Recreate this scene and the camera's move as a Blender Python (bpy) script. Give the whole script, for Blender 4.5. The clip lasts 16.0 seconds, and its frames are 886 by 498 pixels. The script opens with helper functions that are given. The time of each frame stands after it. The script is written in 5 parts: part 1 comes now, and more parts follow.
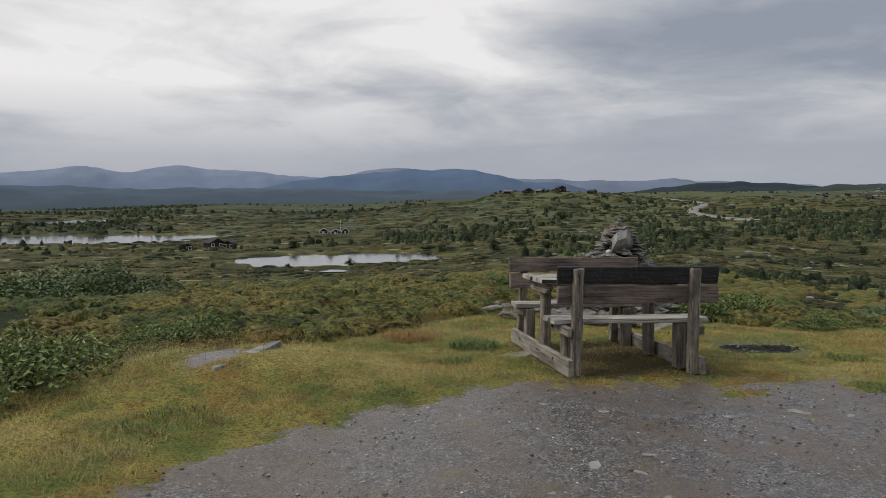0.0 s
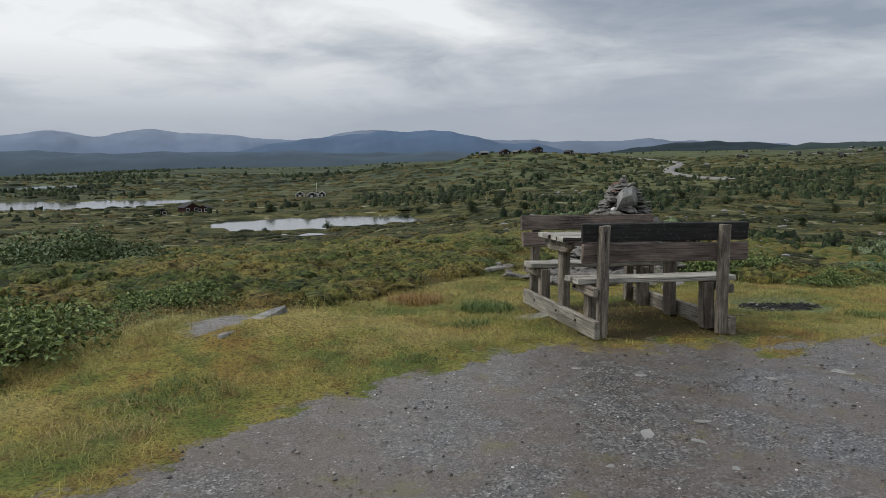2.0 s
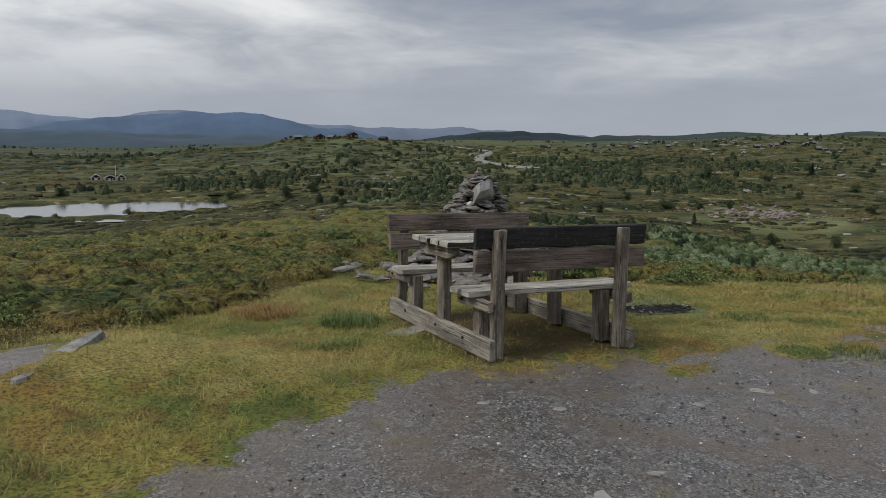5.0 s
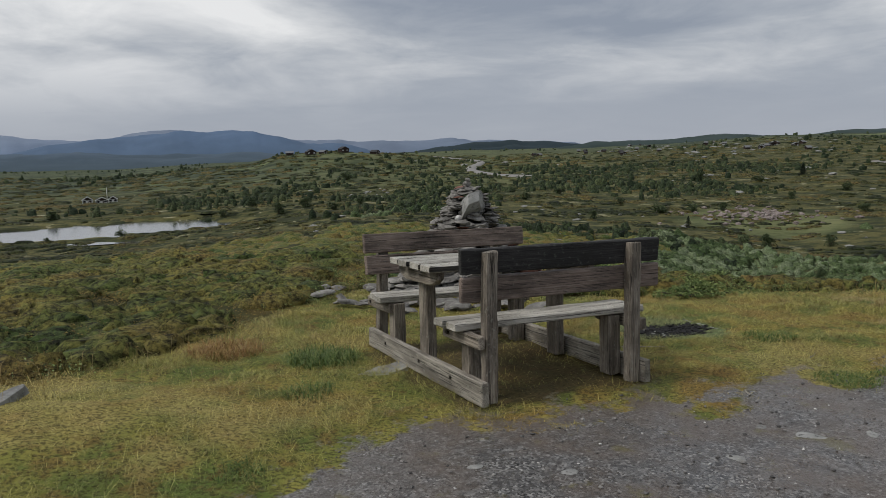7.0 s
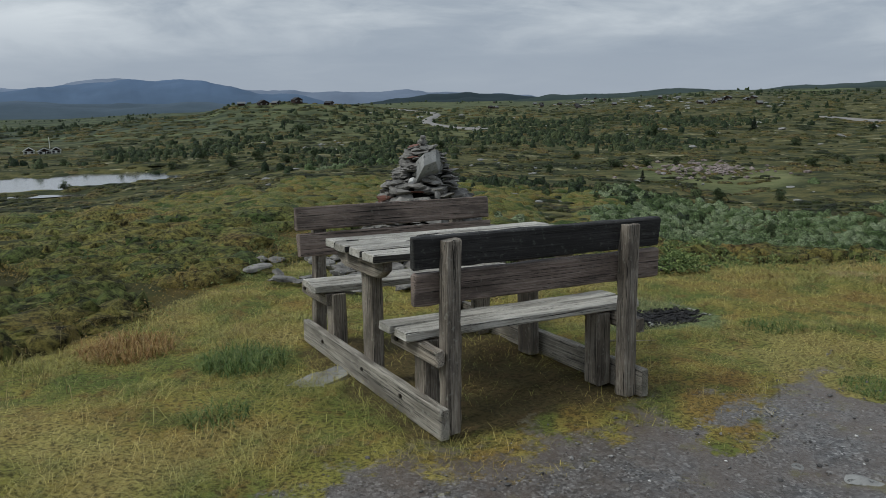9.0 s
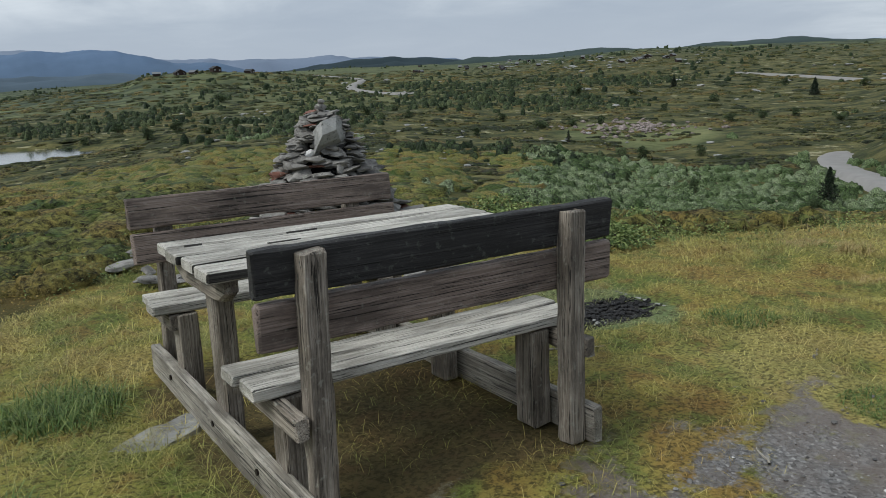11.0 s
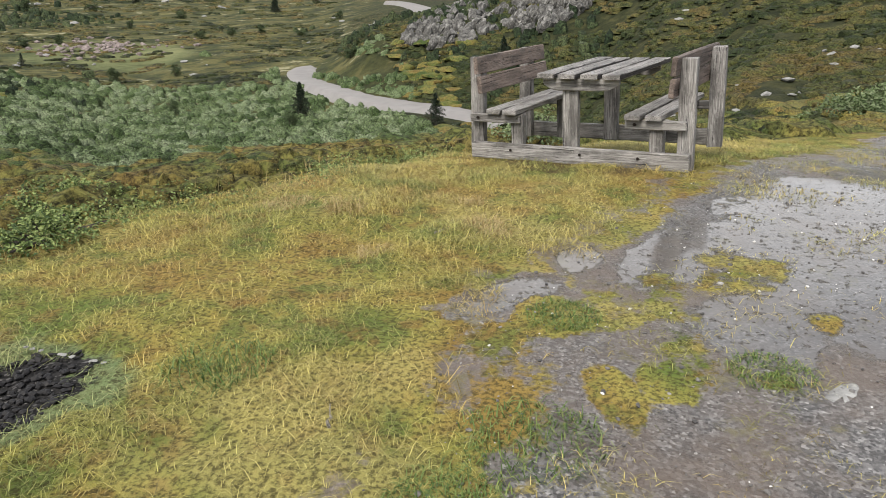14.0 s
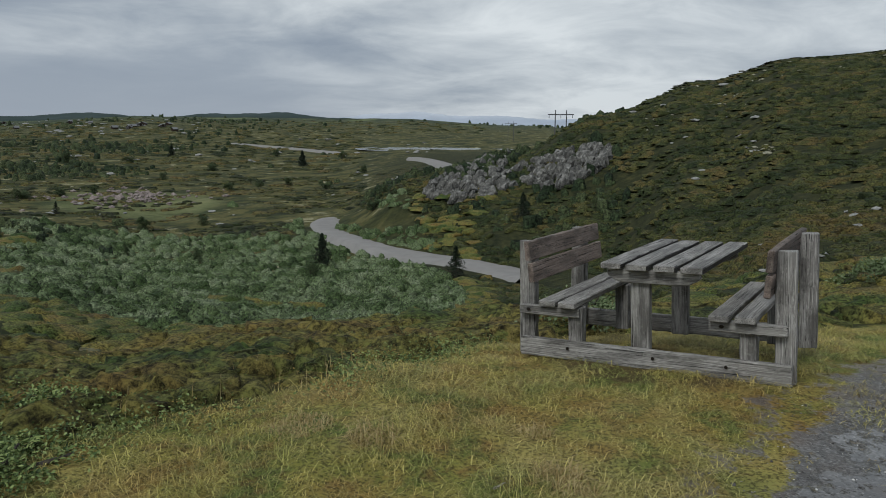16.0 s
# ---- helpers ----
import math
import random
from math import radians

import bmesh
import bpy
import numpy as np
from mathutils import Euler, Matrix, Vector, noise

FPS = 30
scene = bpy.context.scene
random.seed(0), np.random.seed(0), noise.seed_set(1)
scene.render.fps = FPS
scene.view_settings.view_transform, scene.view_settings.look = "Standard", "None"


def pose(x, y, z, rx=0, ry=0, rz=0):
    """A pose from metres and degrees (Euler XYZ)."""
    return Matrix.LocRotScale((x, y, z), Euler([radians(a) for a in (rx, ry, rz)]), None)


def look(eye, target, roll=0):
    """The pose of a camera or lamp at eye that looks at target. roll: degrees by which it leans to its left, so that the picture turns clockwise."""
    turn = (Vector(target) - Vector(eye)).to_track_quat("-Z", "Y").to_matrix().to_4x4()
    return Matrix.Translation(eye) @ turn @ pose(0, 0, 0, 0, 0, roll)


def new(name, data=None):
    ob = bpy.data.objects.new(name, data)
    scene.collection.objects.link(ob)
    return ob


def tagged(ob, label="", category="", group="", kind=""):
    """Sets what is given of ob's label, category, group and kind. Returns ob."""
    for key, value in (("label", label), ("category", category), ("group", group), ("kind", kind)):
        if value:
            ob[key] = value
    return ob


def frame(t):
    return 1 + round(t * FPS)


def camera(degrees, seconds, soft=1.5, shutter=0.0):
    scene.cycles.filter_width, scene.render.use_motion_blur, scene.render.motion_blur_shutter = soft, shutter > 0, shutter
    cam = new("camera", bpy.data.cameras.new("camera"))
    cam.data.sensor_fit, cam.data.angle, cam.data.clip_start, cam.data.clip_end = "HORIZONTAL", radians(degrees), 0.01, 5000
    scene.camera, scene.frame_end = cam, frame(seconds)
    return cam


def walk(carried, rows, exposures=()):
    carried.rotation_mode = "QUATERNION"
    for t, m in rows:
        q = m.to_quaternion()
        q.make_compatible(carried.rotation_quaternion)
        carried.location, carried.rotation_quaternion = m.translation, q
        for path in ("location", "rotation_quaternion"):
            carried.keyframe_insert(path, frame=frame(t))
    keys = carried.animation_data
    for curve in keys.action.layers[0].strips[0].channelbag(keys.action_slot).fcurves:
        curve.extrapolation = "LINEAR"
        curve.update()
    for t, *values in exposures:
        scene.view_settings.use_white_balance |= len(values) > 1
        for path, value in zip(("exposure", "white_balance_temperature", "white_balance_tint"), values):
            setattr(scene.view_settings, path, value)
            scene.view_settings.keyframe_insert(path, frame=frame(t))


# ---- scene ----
cam = camera(60.1, 16.0, 0.6)
PATH = [
    (0.0, (-1.837, -6.083, 1.501), (-1.545, -4.109, 1.359), -0.41),
    (0.5, (-2.038, -6.034, 1.496), (-1.563, -4.104, 1.276), -0.08),
    (1.0, (-2.084, -5.977, 1.478), (-1.589, -4.052, 1.250), -0.56),
    (1.5, (-2.055, -5.793, 1.465), (-1.571, -3.864, 1.250), -0.73),
    (2.0, (-2.102, -5.677, 1.443), (-1.754, -3.722, 1.202), -0.92),
    (2.5, (-2.260, -5.552, 1.424), (-1.852, -3.619, 1.108), 0.64),
    (3.0, (-2.372, -5.445, 1.428), (-1.819, -3.552, 1.094), 1.62),
    (3.5, (-2.269, -5.279, 1.442), (-1.720, -3.379, 1.149), 1.06),
    (4.0, (-2.178, -5.041, 1.461), (-1.615, -3.141, 1.186), 1.63),
    (4.5, (-2.268, -4.806, 1.481), (-1.494, -2.985, 1.194), 1.57),
    (7.0, (-1.856, -3.905, 1.455), (-1.038, -2.098, 1.204), -1.41),
    (7.5, (-1.604, -3.708, 1.448), (-0.770, -1.910, 1.1965), -1.10),
    (8.0, (-1.514, -3.511, 1.477), (-0.673, -1.722, 1.171), -1.38),
    (10.5, (-0.910, -2.207, 1.416), (0.137, -0.559, 0.983), -0.92),
    (11.0, (-0.664, -2.081, 1.391), (0.388, -0.445, 0.925), -2.32),
    (11.5, (-0.463, -1.901, 1.409), (0.712, -0.346, 0.961), -1.06),
    (12.0, (-0.232, -1.626, 1.424), (1.373, -0.514, 0.991), 2.18),
    (12.5, (0.001, -1.522, 1.382), (1.620, -0.437, 0.930), 0.71),
    (13.0, (0.327, -1.438, 1.382), (1.966, -0.420, 0.853), 0.03),
    (13.5, (0.578, -1.275, 1.345), (2.337, -0.572, 0.705), 2.49),
    (14.0, (0.820, -1.192, 1.354), (2.588, -0.562, 0.664), -0.25),
    (14.5, (1.245, -1.187, 1.362), (3.003, -0.529, 0.673), -1.71),
    (15.0, (1.460, -1.053, 1.381), (3.284, -0.461, 0.816), -1.24),
    (15.5, (1.638, -0.797, 1.441), (3.510, -0.313, 0.932), 0.55),
    (16.0, (1.771, -0.633, 1.473), (3.615, 0.074, 1.158), 0.40),
]

EXPOSURES = [(0.0, 0.0, 6700, 12), (0.5, 0.0, 6450, 9), (3.0, 0.12, 6450, 9), (3.5, 0.08, 6450, 9), (4.5, 0.0, 6550, 10), (7.0, -0.05, 6550, 10), (7.5, -0.08, 6400, 9), (8.0, -0.15, 6220, 6), (10.5, 0.22, 6180, 6), (11.5, 0.3, 6220, 6),
             (12.5, 0.18, 6200, 7), (13.0, 0.35, 6450, 10), (13.5, 0.55, 6600, 11), (14.0, 1.0, 6750, 12), (14.5, 1.2, 6800, 12), (15.0, 0.82, 6700, 12), (15.5, 0.38, 6550, 11), (16.0, -0.16, 6200, 6)]
walk(cam, [(t, look(eye, target, roll)) for t, eye, target, roll in PATH], EXPOSURES)

# ---- sky and light ----
SUN_AZ, SUN_EL = -78.0, 50.0
world = bpy.data.worlds.new("overcast")
scene.world = world
world.use_nodes = True
wn, wl = world.node_tree.nodes, world.node_tree.links
wn.clear()


def wnode(kind):
    return wn.new(kind)


def wmath(op, a, b=None, clamp=False):
    n = wnode("ShaderNodeMath")
    n.operation, n.use_clamp = op, clamp
    for i, v in enumerate((a, b)):
        if v is None:
            continue
        if isinstance(v, (int, float)):
            n.inputs[i].default_value = v
        else:
            wl.new(v, n.inputs[i])
    return n.outputs[0]


def wramp(fac, stops):
    n = wnode("ShaderNodeValToRGB")
    e = n.color_ramp.elements
    while len(e) < len(stops):
        e.new(0.5)
    for el, (p, c) in zip(e, stops):
        el.position, el.color = p, (*c, 1)
    wl.new(fac, n.inputs[0])
    return n.outputs[0]


coord = wnode("ShaderNodeTexCoord").outputs["Generated"]
sep = wnode("ShaderNodeSeparateXYZ")
wl.new(coord, sep.inputs[0])
dz = wmath("MAXIMUM", sep.outputs[2], 0.0)
# cloud layers: the flat deck seen in perspective, squeezed to bands near the horizon
den = wmath("ADD", dz, 0.16)
flat = wnode("ShaderNodeCombineXYZ")
wl.new(wmath("DIVIDE", sep.outputs[0], den), flat.inputs[0])
wl.new(wmath("DIVIDE", sep.outputs[1], den), flat.inputs[1])


def wnoise(scale, detail, rough, distort, offset):
    m = wnode("ShaderNodeMapping")
    m.inputs["Location"].default_value = offset
    wl.new(flat.outputs[0], m.inputs[0])
    n = wnode("ShaderNodeTexNoise")
    wl.new(m.outputs[0], n.inputs["Vector"])
    n.inputs["Scale"].default_value, n.inputs["Detail"].default_value = scale, detail
    n.inputs["Roughness"].default_value, n.inputs["Distortion"].default_value = rough, distort
    return n.outputs["Fac"]


big = wnoise(0.62, 6, 0.52, 0.35, (3.1, 0.4, 0))
fine = wnoise(1.7, 9, 0.58, 0.5, (1.0, 5.0, 2))
cover = wmath("SUBTRACT", wmath("ADD", wmath("MULTIPLY", big, 0.68), wmath("MULTIPLY", fine, 0.36)), 0.02)
# the cloud is thinner to the north-west and along a low gap in the east
dot = wnode("ShaderNodeVectorMath")
dot.operation = "DOT_PRODUCT"
wl.new(coord, dot.inputs[0])
dot.inputs[1].default_value = (-0.22, 0.93, 0.30)
thin = wmath("MULTIPLY", wmath("SUBTRACT", dot.outputs["Value"], 0.80), 0.58)
cover = wmath("ADD", cover, wmath("MAXIMUM", thin, -0.02))
rain = wnode("ShaderNodeVectorMath")
rain.operation = "DOT_PRODUCT"
wl.new(coord, rain.inputs[0])
rain.inputs[1].default_value = (0.49, 0.85, 0.20)
cover = wmath("SUBTRACT", cover, wmath("MULTIPLY", wmath("MAXIMUM", wmath("SUBTRACT", rain.outputs["Value"], 0.95), 0.0), 1.3))
gap = wnode("ShaderNodeVectorMath")
gap.operation = "DOT_PRODUCT"
wl.new(coord, gap.inputs[0])
gap.inputs[1].default_value = (0.965, 0.19, 0.15)
gap_fac = wmath("MULTIPLY", wmath("SUBTRACT", gap.outputs["Value"], 0.91), 11.0, True)
gap_fac = wmath("MULTIPLY", gap_fac, wramp(dz, [(0.0, (1, 1, 1)), (0.06, (0.9, 0.9, 0.9)), (0.15, (0.75, 0.75, 0.75)), (0.3, (0.75, 0.75, 0.75))]))
cover = wmath("ADD", cover, wmath("MULTIPLY", gap_fac, 0.15))
deck = wramp(cover, [(0.36, (0.28, 0.32, 0.39)), (0.46, (0.40, 0.435, 0.49)), (0.53, (0.56, 0.585, 0.62)),
                     (0.65, (0.84, 0.85, 0.86))])
# rain haze low over the far hills
low = wramp(dz, [(0.0, (1, 1, 1)), (0.05, (0.85, 0.85, 0.85)), (0.14, (0, 0, 0))])
low = wmath("MULTIPLY", low, wmath("SUBTRACT", 1.0, gap_fac))
haze_mix = wnode("ShaderNodeMixRGB")
wl.new(low, haze_mix.inputs[0])
wl.new(deck, haze_mix.inputs[1])
haze_mix.inputs[2].default_value = (0.37, 0.405, 0.47, 1)
sky = wnode("ShaderNodeTexSky")
sky.sky_type, sky.sun_disc, sky.sun_elevation, sky.sun_rotation = "NISHITA", False, radians(SUN_EL), radians(SUN_AZ)
bg_sky = wnode("ShaderNodeBackground")
wl.new(sky.outputs[0], bg_sky.inputs[0])
bg_sky.inputs[1].default_value = 0.08
bg_cloud = wnode("ShaderNodeBackground")
wl.new(haze_mix.outputs[0], bg_cloud.inputs[0])
bg_cloud.inputs[1].default_value = 1.0
mix_bg = wnode("ShaderNodeMixShader")
mix_bg.inputs[0].default_value = 0.95
wl.new(bg_sky.outputs[0], mix_bg.inputs[1])
wl.new(bg_cloud.outputs[0], mix_bg.inputs[2])
out = wnode("ShaderNodeOutputWorld")
wl.new(mix_bg.outputs[0], out.inputs[0])

sun = new("sun", bpy.data.lights.new("sun", "SUN"))
sun.data.energy, sun.data.angle, sun.data.color = 2.0, radians(22), (1.0, 0.96, 0.9)
sa, se = radians(SUN_AZ), radians(SUN_EL)
sun.matrix_world = look((60 * math.sin(sa) * math.cos(se), 60 * math.cos(sa) * math.cos(se), 60 * math.sin(se)), (0, 0, 0))


# ---- materials ----
class Nodes:
    """A small builder for one node material."""

    def __init__(self, name):
        self.mat = bpy.data.materials.new(name)
        self.mat.use_nodes = True
        self.tree = self.mat.node_tree
        self.bsdf = self.tree.nodes["Principled BSDF"]

    def node(self, kind):
        return self.tree.nodes.new(kind)

    def put(self, socket, v):
        if v is None:
            return
        if hasattr(v, "is_linked"):
            self.tree.links.new(v, socket)
        elif isinstance(v, (tuple, list)) and len(v) == 3 and socket.type == "RGBA":
            socket.default_value = (*v, 1)
        elif isinstance(v, (int, float)) and socket.type == "RGBA":
            socket.default_value = (v, v, v, 1)
        else:
            socket.default_value = v

    def where(self, kind="position"):
        if kind == "object":
            return self.node("ShaderNodeTexCoord").outputs["Object"]
        return self.node("ShaderNodeNewGeometry").outputs["Position"]

    def noise(self, scale, detail=4, rough=0.55, vector=None, stretch=None, distort=0.0):
        v = vector or self.where()
        if stretch:
            m = self.node("ShaderNodeMapping")
            m.inputs["Scale"].default_value = stretch
            self.put(m.inputs[0], v)
            v = m.outputs[0]
        n = self.node("ShaderNodeTexNoise")
        self.put(n.inputs["Vector"], v)
        n.inputs["Scale"].default_value, n.inputs["Detail"].default_value = scale, detail
        n.inputs["Roughness"].default_value, n.inputs["Distortion"].default_value = rough, distort
        return n.outputs["Fac"]

    def cells(self, scale, vector=None, feature="F1", result="Color"):
        n = self.node("ShaderNodeTexVoronoi")
        n.feature = feature
        self.put(n.inputs["Vector"], vector or self.where())
        n.inputs["Scale"].default_value = scale
        return n.outputs[result]

    def ramp(self, fac, stops):
        n = self.node("ShaderNodeValToRGB")
        e = n.color_ramp.elements
        while len(e) < len(stops):
            e.new(0.5)
        for el, (p, c) in zip(e, stops):
            c = (c, c, c) if isinstance(c, (int, float)) else c
            el.position, el.color = p, (*c, 1)
        self.put(n.inputs[0], fac)
        return n.outputs[0]

    def mix(self, fac, a, b, how="MIX"):
        n = self.node("ShaderNodeMixRGB")
        n.blend_type = how
        self.put(n.inputs[0], fac)
        self.put(n.inputs[1], a)
        self.put(n.inputs[2], b)
        return n.outputs[0]

    def math(self, op, a, b=None, clamp=False):
        n = self.node("ShaderNodeMath")
        n.operation, n.use_clamp = op, clamp
        self.put(n.inputs[0], a)
        self.put(n.inputs[1], b)
        return n.outputs[0]

    def attr(self, name):
        n = self.node("ShaderNodeAttribute")
        n.attribute_name = name
        return n.outputs["Fac"]

    def island(self):
        return self.node("ShaderNodeNewGeometry").outputs["Random Per Island"]

    def chance(self):
        return self.node("ShaderNodeObjectInfo").outputs["Random"]

    def bump(self, height, strength=0.4, distance=0.01):
        n = self.node("ShaderNodeBump")
        n.inputs["Strength"].default_value, n.inputs["Distance"].default_value = strength, distance
        self.put(n.inputs["Height"], height)
        self.put(self.bsdf.inputs["Normal"], n.outputs[0])

    def done(self, color, rough=0.8, spec=0.3, metal=0.0):
        self.put(self.bsdf.inputs["Base Color"], color)
        self.put(self.bsdf.inputs["Roughness"], rough)
        self.put(self.bsdf.inputs["Specular IOR Level"], spec)
        self.put(self.bsdf.inputs["Metallic"], metal)
        return self.mat


def wood(name, dark, mid, pale, lichen=0.0):
    """Weathered timber, grain along the board's own x axis."""
    n = Nodes(name)
    at = n.where("object")
    jit = n.node("ShaderNodeVectorMath")
    jit.operation = "ADD"
    n.put(jit.inputs[0], at)
    shift = n.node("ShaderNodeCombineXYZ")
    n.put(shift.inputs[0], n.math("MULTIPLY", n.chance(), 37.0))
    n.put(shift.inputs[1], n.math("MULTIPLY", n.chance(), 11.0))
    n.put(jit.inputs[1], shift.outputs[0])
    v = jit.outputs[0]
    grain = n.noise(9, 8, 0.7, v, (0.30, 20, 20), 0.5)
    crack = n.noise(6, 5, 0.65, v, (0.28, 26, 26), 0.15)
    fibre = n.noise(20, 4, 0.7, v, (0.4, 45, 45))
    blotch = n.noise(3.6, 6, 0.68, v, (0.6, 2.2, 2.2))
    col = n.ramp(grain, [(0.30, dark), (0.48, mid), (0.70, pale)])
    col = n.mix(n.ramp(fibre, [(0.40, 0.14), (0.52, 0.0)]), col, tuple(c * 0.6 for c in dark))
    col = n.mix(n.ramp(blotch, [(0.40, 0.75), (0.56, 0.0)]), col, dark)
    col = n.mix(n.ramp(crack, [(0.38, 0.95), (0.43, 0.0)]), col, tuple(c * 0.15 for c in dark))
    if lichen:
        spots = n.noise(38, 3, 0.6, v)
        col = n.mix(n.ramp(spots, [(0.60, 0.0), (0.68, lichen)]), col, (0.42, 0.44, 0.38))
    n.bump(n.math("ADD", n.math("MULTIPLY", grain, 0.6), n.ramp(crack, [(0.30, 0.0), (0.44, 1.0)])), 0.7, 0.004)
    return n.done(col, n.ramp(blotch, [(0.3, 0.5), (0.7, 0.85)]), 0.35)


WOOD_PALE = wood("wood_pale", (0.15, 0.14, 0.118), (0.50, 0.475, 0.42), (0.68, 0.66, 0.62), 0.4)
WOOD_SKID = wood("wood_skid", (0.085, 0.074, 0.06), (0.31, 0.285, 0.24), (0.52, 0.49, 0.43), 0.35)
WOOD_GAP_SHADE = wood("wood_gap_shade", (0.012, 0.011, 0.01), (0.035, 0.032, 0.028), (0.10, 0.095, 0.085))
WOOD_GREY = wood("wood_grey", (0.05, 0.04, 0.031), (0.24, 0.205, 0.165), (0.47, 0.43, 0.365), 0.25)
WOOD_BROWN = wood("wood_brown", (0.04, 0.03, 0.026), (0.14, 0.108, 0.09), (0.28, 0.235, 0.205), 0.15)
WOOD_TAUPE = wood("wood_taupe", (0.055, 0.042, 0.035), (0.215, 0.165, 0.138), (0.36, 0.30, 0.265), 0.15)
WOOD_DARK = wood("wood_dark", (0.010, 0.010, 0.010), (0.026, 0.025, 0.025), (0.07, 0.068, 0.066), 0.1)
WOOD_SILVER = wood("wood_silver", (0.06, 0.055, 0.051), (0.235, 0.225, 0.21), (0.54, 0.525, 0.50), 0.2)


def grass_colour(n):
    """Yellow-green turf with rusty, straw and fresh green patches."""
    a = n.noise(0.9, 5, 0.65)
    b = n.noise(2.4, 5, 0.65)
    c = n.noise(0.6, 4, 0.6, None, (1, 1, 1), 0.8)
    col = n.ramp(a, [(0.38, (0.105, 0.145, 0.032)), (0.46, (0.20, 0.20, 0.048)), (0.53, (0.275, 0.24, 0.062)), (0.62, (0.25, 0.17, 0.048))])
    col = n.mix(n.ramp(b, [(0.51, 0.0), (0.60, 0.75)]), col, (0.10, 0.14, 0.034))
    col = n.mix(n.ramp(n.noise(5.5, 5, 0.65), [(0.52, 0.0), (0.62, 0.7)]), col, (0.19, 0.115, 0.038))
    col = n.mix(n.ramp(c, [(0.52, 0.0), (0.62, 0.65)]), col, (0.35, 0.295, 0.105))
    # blue-green growth on the enriched soil round the old fire
    away = n.node("ShaderNodeVectorMath")
    away.operation = "DISTANCE"
    n.put(away.inputs[0], n.where())
    away.inputs[1].default_value = (2.55, 1.25, -0.1)
    near = n.math("ADD", away.outputs["Value"], n.math("MULTIPLY", n.noise(2.2, 4, 0.6), 0.9))
    return n.mix(n.ramp(near, [(0.92, 0.8), (1.25, 0.0)]), col, (0.135, 0.19, 0.09))


def ground_material():
    n = Nodes("moorland_ground")
    far = n.attr("far")
    grass = grass_colour(n)
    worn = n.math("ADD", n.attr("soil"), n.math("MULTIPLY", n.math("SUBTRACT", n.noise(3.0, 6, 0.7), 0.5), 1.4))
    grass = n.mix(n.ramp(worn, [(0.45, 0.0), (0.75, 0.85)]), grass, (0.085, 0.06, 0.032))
    # fine dark specks paint the shaded holes between grass blades
    grass = n.mix(n.ramp(n.noise(45, 4, 0.7), [(0.40, 0.8), (0.55, 0.0)]), grass, (0.04, 0.034, 0.014))
    # gravel
    speck = n.cells(85)
    tone = n.node("ShaderNodeRGBToBW")
    n.put(tone.inputs[0], speck)
    stone = n.ramp(tone.outputs[0], [(0.1, (0.03, 0.029, 0.028)), (0.45, (0.10, 0.096, 0.093)), (0.75, (0.19, 0.184, 0.178)), (0.92, (0.38, 0.37, 0.355))])
    coarse = n.node("ShaderNodeRGBToBW")
    n.put(coarse.inputs[0], n.cells(34))
    stone = n.mix(n.ramp(coarse.outputs[0], [(0.62, 0.0), (0.74, 0.75)]), stone, n.ramp(tone.outputs[0], [(0.2, (0.06, 0.058, 0.057)), (0.8, (0.24, 0.235, 0.225))]))
    stone = n.mix(n.ramp(n.noise(11, 6, 0.75), [(0.36, 0.75), (0.50, 0.0)]), stone, (0.045, 0.041, 0.038))
    stone = n.mix(n.ramp(n.noise(1.3, 6, 0.7), [(0.42, 0.0), (0.60, 0.7)]), stone, (0.125, 0.092, 0.068))
    stone = n.mix(n.ramp(n.noise(2.7, 6, 0.75), [(0.58, 0.0), (0.64, 0.7)]), stone, (0.13, 0.115, 0.045))
    gd = n.math("ADD", n.attr("gravel"), n.math("MULTIPLY", n.math("SUBTRACT", n.noise(2.6, 9, 0.75), 0.5), 2.0))
    gmask = n.ramp(gd, [(0.42, 0.0), (0.56, 1.0)])
    # heath
    h1 = n.noise(0.45, 6, 0.65)
    heath = n.ramp(h1, [(0.38, (0.016, 0.018, 0.008)), (0.47, (0.03, 0.032, 0.011)), (0.56, (0.05, 0.044, 0.014)), (0.66, (0.075, 0.05, 0.018))])
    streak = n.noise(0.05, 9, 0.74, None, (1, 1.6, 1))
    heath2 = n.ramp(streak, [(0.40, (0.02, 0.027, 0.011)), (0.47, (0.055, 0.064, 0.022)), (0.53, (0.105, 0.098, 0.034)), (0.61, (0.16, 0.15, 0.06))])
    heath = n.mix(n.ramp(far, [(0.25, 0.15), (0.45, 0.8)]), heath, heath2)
    clump = n.noise(0.22, 5, 0.75)
    heath = n.mix(n.ramp(clump, [(0.42, 0.8), (0.49, 0.0)]), heath, (0.018, 0.026, 0.011))
    pale = n.noise(0.11, 6, 0.72, None, (1.0, 1.0, 3.0))
    heath = n.mix(n.ramp(pale, [(0.59, 0.0), (0.63, 0.85)]), heath, (0.30, 0.28, 0.18))
    # far woods and fields
    wood_tone = n.noise(0.035, 8, 0.75)
    woods = n.ramp(wood_tone, [(0.42, (0.016, 0.026, 0.018)), (0.5, (0.04, 0.056, 0.030)), (0.57, (0.085, 0.10, 0.05))])
    fields = n.noise(0.006, 5, 0.6, None, (1, 2.6, 1))
    woods = n.mix(n.ramp(fields, [(0.56, 0.0), (0.63, 0.85)]), woods, (0.14, 0.165, 0.07))
    heath = n.mix(n.attr("woods"), heath, woods)
